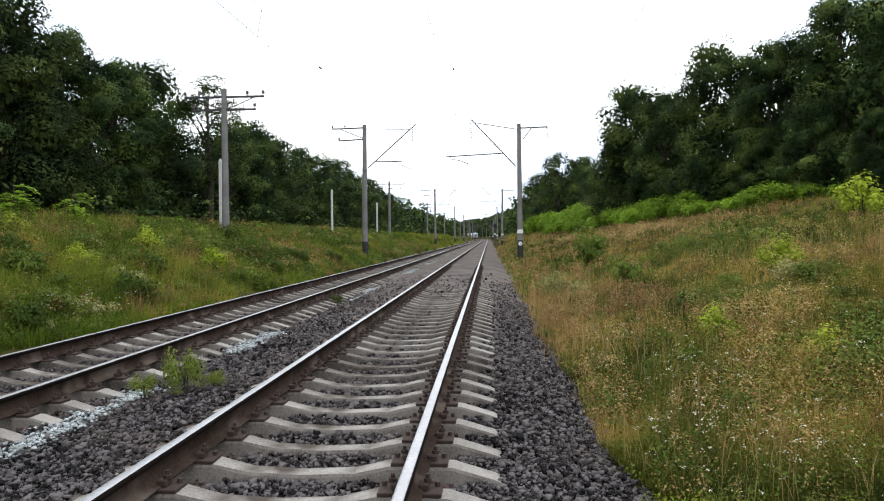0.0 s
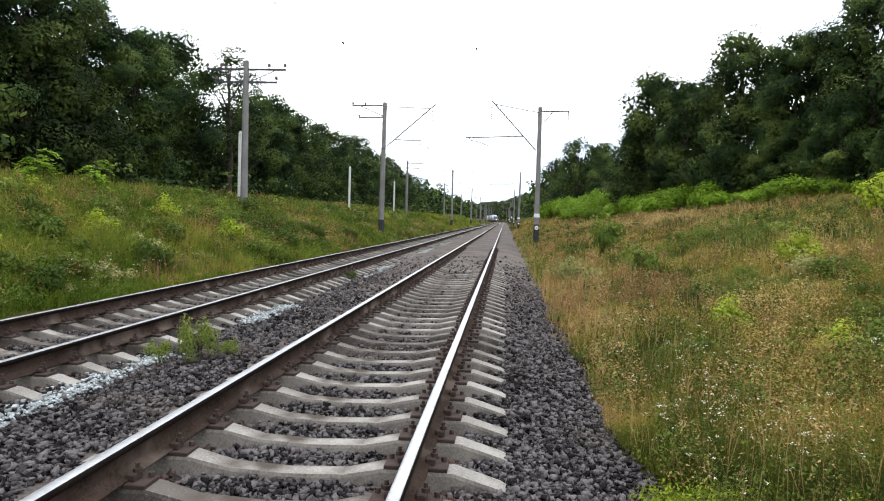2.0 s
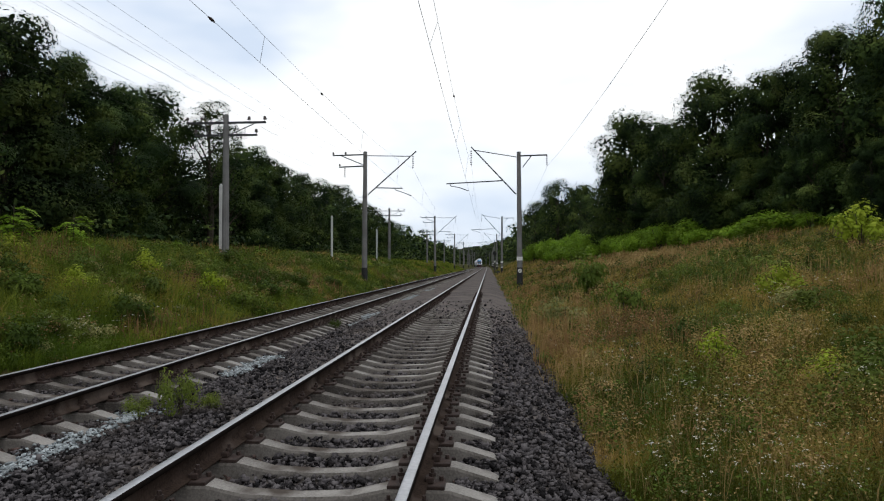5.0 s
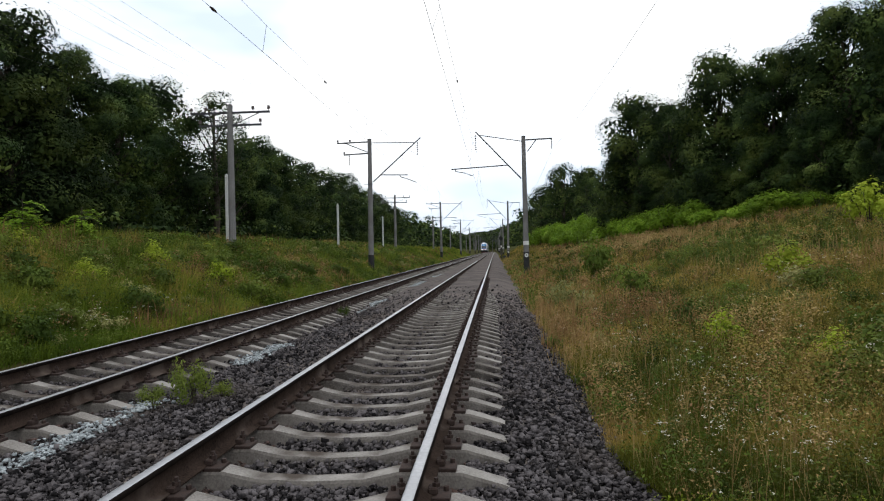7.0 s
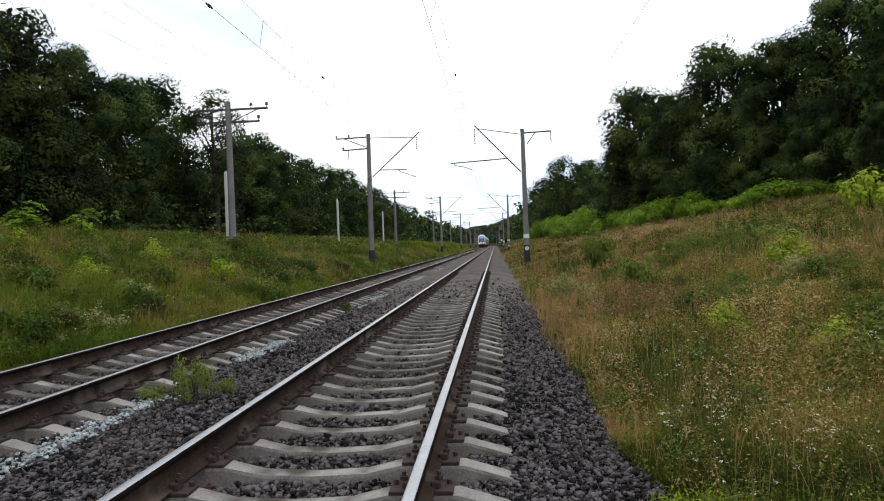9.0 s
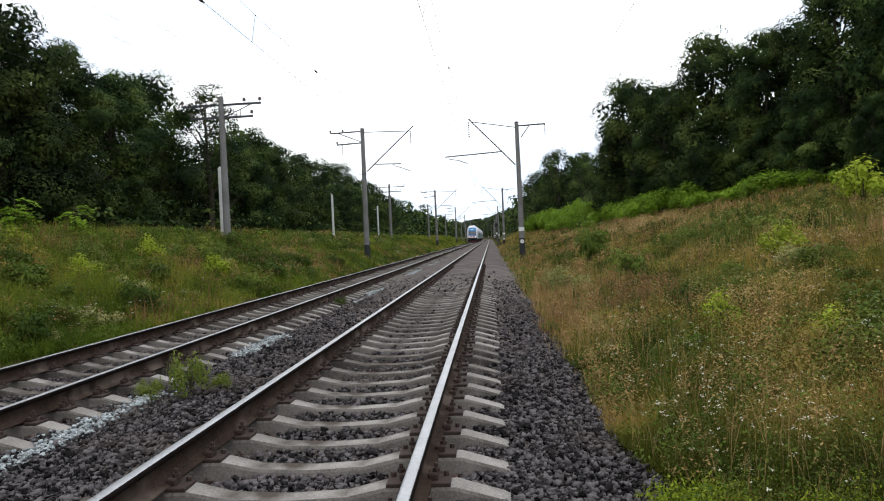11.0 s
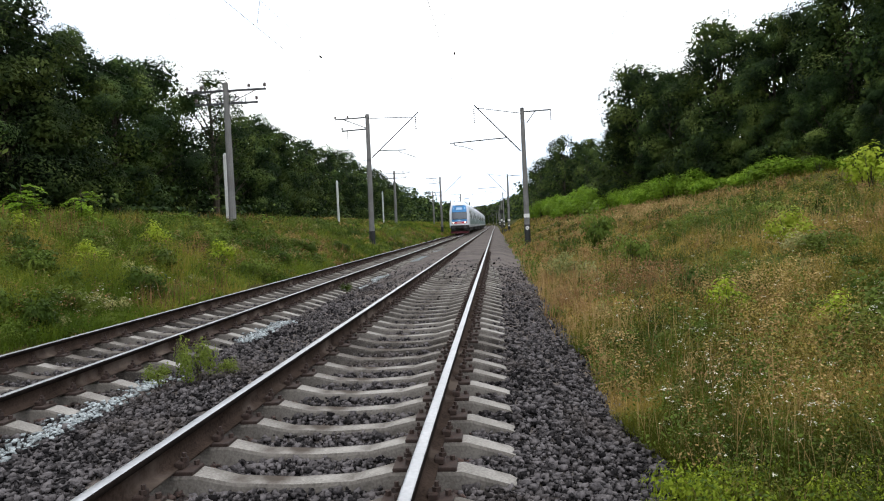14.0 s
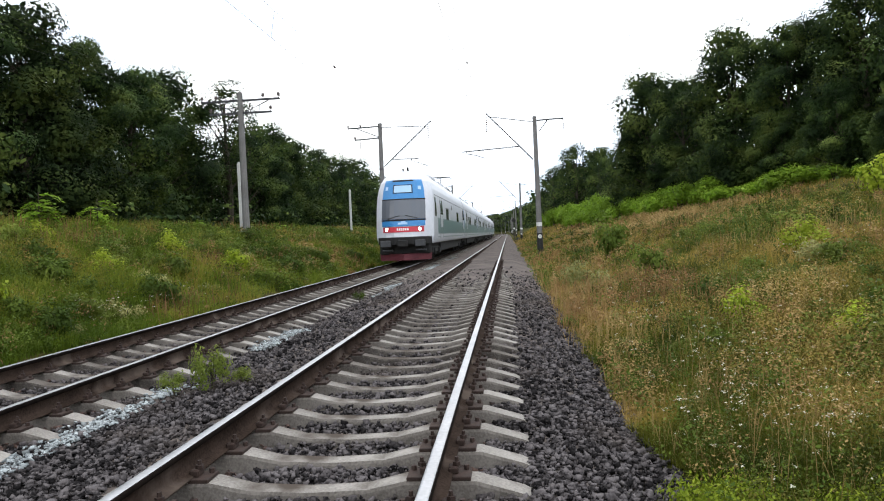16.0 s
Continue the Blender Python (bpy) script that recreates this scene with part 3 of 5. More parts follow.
# ---- gravel ----


def heap(name, pts, size, material, label, flat=0.75, seed=1):
    """Angular stones, each a cube knocked out of shape."""
    r = np.random.default_rng(seed)
    cube = np.array([(a, b, c) for a in (-1, 1) for b in (-1, 1) for c in (-1, 1)], float) * 0.58
    quads = np.array([(0, 1, 3, 2), (4, 6, 7, 5), (0, 4, 5, 1), (2, 3, 7, 6), (0, 2, 6, 4), (1, 5, 7, 3)])
    n = len(pts)
    v = cube[None] * r.uniform(0.3, 1.5, (n, 8, 3)) * np.asarray(size)[:, None, None] * r.uniform(0.65, 1.3, (n, 1, 3)) * (1, 1, flat)
    a = r.uniform(0, 2 * np.pi, n)
    tilt = r.normal(0, 0.5, n)
    ca, sa, ct, st = np.cos(a)[:, None], np.sin(a)[:, None], np.cos(tilt)[:, None], np.sin(tilt)[:, None]
    y1, z1 = v[..., 1] * ct - v[..., 2] * st, v[..., 1] * st + v[..., 2] * ct
    v = np.stack([v[..., 0] * ca - y1 * sa, v[..., 0] * sa + y1 * ca, z1], -1) + np.asarray(pts)[:, None]
    f = quads[None] + (np.arange(n) * 8)[:, None, None]
    return tagged(new(name, mesh_of(name, v.reshape(-1, 3), f.reshape(-1, 4), material)), label, "gravel", kind="stuff")


def bed_z(x):
    return np.interp(x, prof_x, prof_z)


def on_sleeper(x, y):
    hit = np.zeros(len(x), bool)
    for cx in (TRACK_R, TRACK_L):
        d = np.abs((y - FIRST[cx] + STEP / 2) % STEP - STEP / 2)
        hit |= (np.abs(x - cx) < 1.33) & (d < 0.105)
        for s in (-1, 1):
            hit |= np.abs(x - cx - s * GAUGE) < 0.10
            hit |= (np.abs(x - cx - s * GAUGE) < 0.24) & (d < 0.16)
    return hit


def scatter_bed(n, y0, y1, power, x0=-7.4, x1=1.25):
    y = (y0 ** (1 - power) + RNG.random(n) * (y1 ** (1 - power) - y0 ** (1 - power))) ** (1 / (1 - power))
    x = RNG.uniform(x0, x1, n)
    keep = ~on_sleeper(x, y) & (x > -0.72 * y - 1.0)
    return x[keep], y[keep]


sx, sy = scatter_bed(105000, 2.6, 36, 1.7)
bx = RNG.uniform(-7.2, 1.2, 6000)
byy = RNG.uniform(-8, 2.6, 6000)
free = ~on_sleeper(bx, byy)
sx, sy = np.concatenate([sx, bx[free]]), np.concatenate([sy, byy[free]])
sz = bed_z(sx) + np.interp(sy, [17, 26], [0, 0.105]) * np.clip((1.7 - np.abs(sx - TRACK_R)) * 3, 0, 1) - np.interp(sy, [24, 34], [0.03, 0.0]) + 0.006 + 0.045 * RNG.random(len(sx)) ** 1.5
thin = RNG.random(len(sx)) > (sy - 13) / 16
sx, sy, sz = sx[thin], sy[thin], sz[thin]
size = 0.013 + 0.027 * RNG.random(len(sx)) ** 1.6 * (1 + np.clip(sy - 9, 0, 30) * 0.03)
by_rail = np.zeros(len(sx), bool)
for cx in (TRACK_R, TRACK_L):
    for s in (-1, 1):
        by_rail |= np.abs(sx - cx - s * GAUGE) < 0.20 + 0.07 * RNG.random(len(sx))
for name, mask, mat, text in (("ballast_stones", ~by_rail, STONE, "angular grey crushed-granite ballast stones between the sleepers"), ("stained_stones", by_rail, OILY, "rust-stained dark ballast stones along the rails")):
    heap(name, np.stack([sx, sy, sz], -1)[mask], size[mask], mat, text)
wx = RNG.normal(-3.84, 0.11, 9000)
wy = 3 + 45 * RNG.random(9000) ** 1.5
keep = ((RNG.random(len(wx)) < 0.75 * (wy < 6.8)) | (waves(wx * 3, wy * 1.4, 2.0) > 0.34 - 0.6 * (wy < 7.5) + 0.012 * wy)) & (~on_sleeper(wx, wy) | (wx > -3.98))
wx, wy = wx[keep], wy[keep]
heap("whitened_stones", np.stack([wx, wy, np.maximum(bed_z(wx) + 0.02, np.where(on_sleeper(wx, wy), -0.355, -9)) + RNG.uniform(-0.005, 0.015, len(wx))], -1), RNG.uniform(0.014, 0.034, len(wx)), LIME, "lime-whitened ballast stones along the sleeper ends", 0.5, 2)

# ---- grass ----


def blades(name, x, y, h, w, material, label, lean=0.35, category="grass", seed=3, head=False):
    """Blades of two bent segments; with head, a wider seed head on top."""
    r = np.random.default_rng(seed)
    n = len(x)
    z = terrain(x, y) - 0.02
    h = np.asarray(h) * np.clip(1 + 0.42 * waves(np.asarray(x) * 5.5, np.asarray(y) * 4.2, 3.0), 0.4, 1.7)
    a, b = r.uniform(0, 2 * np.pi, n), r.uniform(0, 2 * np.pi, n)
    l = np.abs(r.normal(0, lean, n)) * h
    base = np.stack([x, y, z], -1)
    side = np.stack([np.cos(a), np.sin(a), np.zeros(n)], -1) * (np.asarray(w) / 2)[:, None]
    out = np.stack([np.cos(b), np.sin(b), np.zeros(n)], -1) * l[:, None]
    up = np.zeros((n, 3))
    up[:, 2] = h
    mid = base + up * (0.78 if head else 0.55) + out * (0.6 if head else 0.35)
    tip = base + up * (1 - 0.25 * (l / h)[:, None] ** 2) + out
    foot, waist, end = (0.35, 1.15, 0.1) if head else (1.0, 0.65, 0.15)
    v = np.stack([base - side * foot, base + side * foot, mid + side * waist, mid - side * waist, tip + side * end, tip - side * end], 1).reshape(-1, 3)
    o = (np.arange(n) * 6)[:, None]
    near = (np.asarray(y) < 14) | head
    far_o = o[~near]
    f = np.concatenate([o[near] + (0, 1, 2, 3), o[near] + (3, 2, 4, 5), far_o + (0, 1, 4, 5)], 0)
    return tagged(new(name, mesh_of(name, v, f, material)), label, category, kind="stuff")


def meadow(n, y0, y1, power, side, wide):
    """Points on a bank, denser near the walkway."""
    y = (y0 ** (1 - power) + RNG.random(n) * (y1 ** (1 - power) - y0 ** (1 - power))) ** (1 / (1 - power))
    if side > 0:
        edge = 0.95 + 0.22 * waves(y * 2.0, y * 1.1)
        x = edge + RNG.random(n) ** 1.15 * np.minimum(wide, 0.75 * y + 1.5)
    else:
        edge = 7.35 + 0.18 * waves(y * 1.7, y * 0.9)
        x = -(edge + RNG.random(n) * np.clip(0.95 * y + 1 - edge, 0.3, wide))
    return x + bend(y), y


def patch_at(x, y, seed):
    return waves(x * 1.3, y * 0.8, seed)


gx1, gy1 = meadow(130000, 2.3, 190, 1.38, 1, 17)
blades("meadow_grass", gx1, gy1, (0.15 + 0.13 * RNG.random(len(gx1)) + 0.08 * patch_at(gx1, gy1, 1.0)) * np.clip(0.55 + (gx1 - 0.9) * 0.5, 0.5, 1.1), 0.004 + 0.0009 * gy1, GRASS, "uncut mixed green and straw-coloured meadow grass on the bank", 0.6)
gx6, gy6 = meadow(64000, 2.4, 13, 1.3, 1, 9)
h6 = (0.11 + 0.17 * RNG.random(len(gx6))) * np.clip(0.5 + (gx6 - 0.9) * 0.6, 0.45, 1.15) * (1 + 0.3 * patch_at(gx6, gy6, 6.0))
# Blades away from the ballast edge get the shade-darkened grass colour.
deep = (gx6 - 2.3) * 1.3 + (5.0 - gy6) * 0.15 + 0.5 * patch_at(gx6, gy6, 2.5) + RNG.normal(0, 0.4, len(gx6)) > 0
for mask, mat, text in ((~deep, GRASS, "dense fine straw-tinged grass beside the ballast"), (deep, DEEP, "dense green grass low on the bank, shade in its colour")):
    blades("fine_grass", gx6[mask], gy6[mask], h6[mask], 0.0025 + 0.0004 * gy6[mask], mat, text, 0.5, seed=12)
gx2, gy2 = meadow(22000, 2.6, 120, 1.25, 1, 14)
keep = (patch_at(gx2, gy2, 4.0) > 0.45) & (gy2 > 6) | (gx2 < 2.0 + 0.1 * gy2) & (gy2 > 3.6) & (RNG.random(len(gx2)) < 0.12 + 0.035 * np.minimum(gy2, 12))
blades("dry_grass", gx2[keep], gy2[keep], 0.24 + 0.28 * RNG.random(keep.sum()), 0.0018 + 0.0005 * gy2[keep], STRAW, "tall dry straw-yellow grass stems with seed heads", 0.3, seed=4, head=True)
gx3, gy3 = meadow(20000, 3, 90, 1.25, 1, 12)
keep = patch_at(gx3, gy3, 7.5) > 0.7
blades("russet_grass", gx3[keep], gy3[keep], 0.28 + 0.28 * RNG.random(keep.sum()), 0.0022 + 0.0006 * gy3[keep], RUSSET, "reddish-brown withered sorrel stems in patches", 0.3, seed=5, head=True)
gx4, gy4 = meadow(120000, 7, 220, 1.3, -1, 9)
blades("bank_grass", gx4, gy4, (0.22 + 0.24 * RNG.random(len(gx4)) + 0.1 * patch_at(gx4, gy4, 2.0)) * np.clip(0.5 + (-7.2 - gx4) * 0.5, 0.5, 1.15), 0.006 + 0.0009 * gy4, LUSH, "lush green waist-high grass on the far bank", 0.7, seed=6)
gx5, gy5 = meadow(14000, 8, 150, 1.3, -1, 8)
keep = patch_at(gx5, gy5, 5.0) > 0.5
blades("russet_grass", gx5[keep], gy5[keep], 0.35 + 0.3 * RNG.random(keep.sum()), 0.004 + 0.0006 * gy5[keep], RUSSET, "reddish-brown withered stems on the far bank", 0.3, seed=8, head=True)
hx, hy = RNG.uniform(1.1, 9, 9000), RNG.uniform(-8, 2.3, 9000)
blades("meadow_grass", hx, hy, 0.2 + 0.16 * RNG.random(9000), np.full(9000, 0.012), GRASS, "uncut meadow grass beside the walkway", 0.5, seed=9)


def leaf_quads(c, size, rng, up=0.3, out=None):
    """A pointed leaf at each place; longer than wide, turned at random or facing out of its clump."""
    n = len(c)
    nrm = rng.normal(0, 1, (n, 3))
    if out is None:
        nrm[:, 2] = np.abs(nrm[:, 2]) + up
    else:
        nrm = nrm * 0.28 + np.asarray(out)
        nrm[:, 2] += up
    nrm /= np.linalg.norm(nrm, axis=1)[:, None]
    t = np.cross(nrm, rng.normal(0, 1, (n, 3)))
    t /= np.linalg.norm(t, axis=1)[:, None]
    b = np.cross(nrm, t)
    s = (np.asarray(size) * rng.uniform(0.6, 1.3, n))[:, None]
    v = np.stack([c - t * s, c - b * s * 0.55 + t * s * 0.15, c + t * s, c + b * s * 0.55 - t * s * 0.1], 1)
    f = np.arange(n * 4).reshape(n, 4)
    return v.reshape(-1, 3), f


def rounded(me, ways, up=0.35):
    """Soft shading over a mass of leaves: each leaf takes the way that its clump faces."""
    n = np.asarray(ways, float) + (0, 0, up)
    n /= np.linalg.norm(n, axis=1)[:, None] + 1e-6
    me.polygons.foreach_set("use_smooth", np.ones(len(me.polygons), bool))
    me.normals_split_custom_set_from_vertices(np.repeat(n, 4, 0).tolist())
    return me


def clump_mesh(name, rng, lobes, n_leaf, radius, height, leaf, material, up=0.3):
    """A bushy plant of several overlapping lobes."""
    cs, ds = [], []
    for _ in range(lobes):
        a, q = rng.uniform(0, 2 * np.pi), math.sqrt(rng.random()) * radius * 0.75
        hz = height * rng.uniform(0.35, 0.8) * (1 - 0.4 * q / radius)
        d = rng.normal(0, 1, (n_leaf // lobes, 3))
        d /= np.linalg.norm(d, axis=1)[:, None]
        c = d * (rng.random(len(d)) ** 0.4)[:, None] * (radius * 0.42, radius * 0.42, height * 0.34) + (math.cos(a) * q, math.sin(a) * q, hz)
        c[:, 2] = np.maximum(c[:, 2], 0.02)
        cs.append(c)
        ds.append(d)
    v, f = leaf_quads(np.concatenate(cs), leaf, rng, up, np.concatenate(ds))
    return rounded(mesh_of(name, v, f, material), np.concatenate(ds))


def stems_mesh(rng, n, radius, height, r):
    bm = bmesh.new()
    for _ in range(n):
        a, q = rng.uniform(0, 2 * np.pi), rng.random() * radius
        rod(bm, (0.1 * math.cos(a) * q, 0.1 * math.sin(a) * q, -0.08), (math.cos(a) * q, math.sin(a) * q, height * rng.uniform(0.6, 0.95)), r, r * 0.4, 5)
    return bm_mesh("stem", bm, BARK)


def bush(name, label, category, group, rng, lobes, n_leaf, radius, height, leaf, material, up=0.3):
    m = tagged(new(name), label, category, group)
    part("foliage", clump_mesh("foliage", rng, lobes, n_leaf, radius, height, leaf, material, up), None, m)
    tagged(part("brushwood", stems_mesh(rng, 6, radius * 0.6, height * 0.8, 0.012 * height + 0.003), None, m), kind="stuff")
    return m


def put(m, x, y, turn=0.0, size=1.0, tall=1.0, first=False):
    at = pose(x, y, float(terrain(x, y)) - 0.03, 0, 0, turn) @ Matrix.Diagonal((size, size, size * tall, 1))
    if first:
        m.matrix_basis = at
        return m
    c = copy_thing(m, Matrix.Identity(4))
    c.matrix_basis = at
    return c


R2 = np.random.default_rng(21)
shrub_a = bush("shrub", "bright green leafy shrub on the bank crest under the trees", "shrub", "shrubs along the bank crest", R2, 12, 1700, 1.25, 2.0, 0.09, SHRUB)
shrub_b = bush("shrub", "bright green leafy shrub on the bank crest under the trees", "shrub", "shrubs along the bank crest", R2, 10, 1500, 1.15, 1.8, 0.09, SHRUB)
put(shrub_a, 15.9, 39.5, 0, 0.9, 0.6, first=True)
put(shrub_b, 14.6, 44.0, 0, 0.9, 0.6, first=True)
for i in range(124):
    y = 39 + 104 * (i / 124) ** 1.2 + R2.uniform(-0.6, 0.6)
    put((shrub_a, shrub_b)[i % 2], float(crest(y)) + R2.uniform(-1.7, 1.0), y, R2.uniform(0, 360), R2.uniform(0.85, 1.2), R2.uniform(0.8, 1.15) * (0.62 if y < 47 else 1.0 if y < 62 else 1.2))
for i in range(22):
    y = 52 + 34 * i / 22 + R2.uniform(-0.5, 0.5)
    put((shrub_b, shrub_a)[i % 2], float(crest(y)) - 2.3 + R2.uniform(-0.6, 0.6), y, R2.uniform(0, 360), R2.uniform(0.8, 1.05), R2.uniform(0.8, 1.05))
for x, y, s in ((16.6, 37.0, 0.8), (17.2, 35.2, 0.65), (17.0, 38.3, 0.9)):
    put(shrub_b, x, y, 40 * x, s, 0.7)

weed_a = bush("weed_clump", "dark green bushy weed growing on the slope", "weed", "weeds on the banks", R2, 9, 1000, 0.55, 0.75, 0.042, WEED)
put(weed_a, 3.9, 28.0, 0, 1.7, 1.45, first=True)
put(weed_a, 3.45, 18.3, 70, 1.2, 1.25)
for x, y, s, tall in ((3.3, 6.7, 0.75, 1.0), (3.75, 7.0, 0.8, 1.0), (4.1, 7.9, 0.8, 1.1), (2.6, 6.1, 0.45, 0.8), (3.83, 13.5, 0.8, 0.7), (3.3, 12.2, 0.7, 1.2), (3.34, 10.2, 0.6, 0.7), (1.12, 9.0, 0.4, 0.9), (1.25, 7.2, 0.45, 0.9), (1.0, 12.5, 0.45, 0.9), (6.2, 13.5, 1.1, 0.7), (1.55, 4.6, 0.42, 0.8), (5.4, 10.8, 0.6, 0.8), (8.5, 22, 1.2, 0.7), (6.5, 26, 1.0, 0.8)):
    put(weed_a, x, y, 90 * x, s, tall)
for x, y, s, tall in ((-8.15, 15.2, 1.2, 1.0), (-7.9, 22.2, 1.2, 0.9), (-8.3, 12.6, 0.9, 0.9), (-8.6, 10.9, 0.9, 0.9), (-9.2, 18, 1.1, 1.0), (-8.4, 26, 1.2, 0.9), (-9.5, 13.5, 1.0, 1.0), (-8.8, 31, 1.4, 0.8), (-9.8, 23.5, 1.2, 0.9), (-8.5, 37, 1.3, 0.8), (-10.4, 17, 1.1, 0.9), (-10.8, 28, 1.3, 0.9)):
    put(weed_a, x, y, 70 * x, s, tall)

pale = bush("pale_weed", "pale grey-green feathery weed clump on the slope foot", "weed", "weeds on the banks", R2, 5, 900, 0.6, 0.7, 0.035, PALE, 0.0)
put(pale, 1.95, 18.2, 0, 1.2, 1.15, first=True)
put(pale, -8.05, 13.6, 0, 0.75, 0.9)
put(pale, -7.9, 11.6, 50, 0.6, 0.8)
put(pale, 6.0, 14.6, 50, 1.0, 0.8)
bright = bush("bright_bush", "yellow-green leafy bush standing alone on the slope", "shrub", "weeds on the banks", R2, 8, 1100, 0.7, 0.95, 0.05, YELLOW)
put(bright, 6.5, 15.9, 0, 1.0, 0.85, first=True)
put(bright, 3.15, 9.9, 60, 0.55, 1.15)
put(bright, 3.6, 7.6, 110, 0.5, 1.0)
put(bright, -9.7, 15.7, 30, 0.8, 0.8)
put(bright, 12.7, 24.6, 30, 1.7, 0.95)
lime = bush("stonecrop_mat", "low lime-green flowering mat at the ballast edge", "weed", "weeds on the banks", R2, 10, 2600, 0.45, 0.24, 0.012, YELLOW)
put(lime, 1.22, 4.0, 0, 1.0, 1.5, first=True)
for x, y, s in ((1.0, 3.7, 0.9), (1.55, 3.7, 1.0), (1.5, 4.35, 0.8), (1.9, 3.9, 0.9), (1.3, 3.3, 1.0), (1.75, 3.3, 1.0)):
    put(lime, x, y, 80 * x, s, 1.5)

KIN = (weed_a, weed_a, bright, weed_a, pale)
for i in range(84):
    y = 10 + 52 * (i / 84) ** 1.3 + R2.uniform(-0.5, 0.5)
    put(KIN[(0, 0, 0, 0, 4, 0, 0, 2)[int(R2.integers(0, 8))]], -R2.uniform(7.9, min(12.0, 0.75 * y + 1.5)), y, R2.uniform(0, 360), R2.uniform(0.45, 0.95), R2.uniform(0.7, 1.2))
for i in range(26):
    y = 6 + 40 * (i / 26) ** 1.2 + R2.uniform(-0.5, 0.5)
    put(KIN[(0, 4, 0)[int(R2.integers(0, 3))]], R2.uniform(1.6, min(12, 0.5 * y + 1.5)), y, R2.uniform(0, 360), R2.uniform(0.3, 0.7), R2.uniform(0.6, 1.0))

for i in range(22):
    y = 4.2 + 9 * (i / 22) ** 1.2 + R2.uniform(-0.3, 0.3)
    put(KIN[(0, 4, 0)[int(R2.integers(0, 3))]], R2.uniform(1.5, 0.48 * y + 1.2), y, R2.uniform(0, 360), R2.uniform(0.28, 0.5), R2.uniform(0.9, 1.4))


def frond_sapling(rng):
    """A young tree with arching fronds of paired leaflets round a thin stem."""
    m = tagged(new("sapling"), "young light-green sapling with feathery fronds on the bank crest", "sapling", "saplings on the bank")
    at, ways, stalks = [], [], bmesh.new()
    rod(stalks, (0, 0, -0.1), (0.03, 0.02, 1.2), 0.022, 0.01, 6)
    for i in range(17):
        turn, z, reach = 2.4 * i, rng.uniform(0.35, 1.2), rng.uniform(0.4, 0.75)
        out = np.array((math.cos(turn), math.sin(turn), 0.0))
        side = np.array((-out[1], out[0], 0.0))
        line = [np.array((0.02, 0.01, z)) + out * reach * f + (0, 0, 0.35 * f - 0.45 * f * f) for f in np.linspace(0, 1, 9)]
        polyline(stalks, [tuple(p) for p in line[::4]], 0.006, 4)
        for p in line[2:]:
            for k in (-1, 1):
                for q in (0.05, 0.12):
                    at.append(p + side * k * q + rng.normal(0, 0.012, 3))
                    ways.append(out * 0.3 + np.array((0, 0, 1.0)))
    v, f = leaf_quads(np.array(at), 0.085, rng, 0.4, np.array(ways))
    part("foliage", rounded(mesh_of("foliage", v, f, SHRUB), np.array(ways)), None, m)
    part("stem", bm_mesh("stem", stalks, BARK), None, m)
    return m


sapling = frond_sapling(R2)
put(sapling, -12.3, 17.2, 0, 0.85, 1.35, first=True)
put(sapling, -12.4, 20.0, 60, 0.8, 1.35)
put(sapling, -12.6, 27.5, 120, 0.7, 0.8)
put(sapling, -12.2, 36.5, 200, 0.8, 0.8)
put(sapling, -12.5, 23.8, 20, 0.6, 0.8)

tuft = bush("track_weed", "small green weed growing through the ballast between the tracks", "weed", "weeds in the ballast", R2, 9, 1500, 0.26, 0.42, 0.015, WEED, 0.0)
tuft.matrix_basis = pose(-3.2, 7.05, -0.27) @ Matrix.Diagonal((0.9, 0.9, 1.35, 1))
for x, y, s in ((-3.58, 6.95, 0.62), (-3.0, 7.35, 0.5), (-3.7, 16.7, 0.7)):
    c = copy_thing(tuft, Matrix.Identity(4))
    c.matrix_basis = pose(x, y, -0.27, 0, 0, 90 * x) @ Matrix.Diagonal((s, s, s, 1))

# leafy forbs and white flowers among the grass
fx, fy = meadow(4000, 2.4, 70, 1.35, 1, 13)
lx, ly = meadow(9000, 8, 90, 1.2, -1, 6)
fx, fy = np.concatenate([fx, lx]), np.concatenate([fy, ly])
keep = patch_at(fx, fy, 9.0) > -0.2
fx, fy = fx[keep], fy[keep]
n = len(fx)
r = np.random.default_rng(5)
at = np.repeat(np.stack([fx, fy, terrain(fx, fy)], -1), 9, 0)
hh = np.repeat(r.uniform(0.18, 0.55, n), 9)
at = at + np.stack([r.normal(0, 0.055, 9 * n), r.normal(0, 0.055, 9 * n), hh * r.uniform(0.25, 1, 9 * n)], -1)
v, f = leaf_quads(at, np.repeat(0.009 + 0.0014 * fy, 9), r)
tagged(new("leafy_forbs", mesh_of("leafy_forbs", v, f, WEED)), "low leafy green forbs among the meadow grass", "weed", kind="stuff")
PATCHES_OF_BLOOM = ((2.04, 7.9, 0.25, 0.5, 26), (2.05, 7.0, 0.3, 0.4, 30), (1.4, 5.5, 0.2, 0.4, 26), (1.75, 5.2, 0.3, 0.4, 40), (1.8, 10.3, 0.2, 0.6, 14), (2.2, 4.5, 0.4, 0.5, 40), (2.9, 6.2, 0.5, 0.7, 30), (6.2, 14.8, 0.5, 0.7, 30), (-7.95, 12.8, 0.2, 0.6, 40), (-8.1, 14.6, 0.3, 1.2, 30), (-8.6, 20, 0.5, 2.5, 24))
spots = [(x + r.normal(0, dx, n), y + r.normal(0, dy, n)) for x, y, dx, dy, n in PATCHES_OF_BLOOM]
spots.append(meadow(160, 3.2, 16, 1.3, 1, 5))
fx, fy = np.concatenate([a for a, b in spots]), np.concatenate([b for a, b in spots])
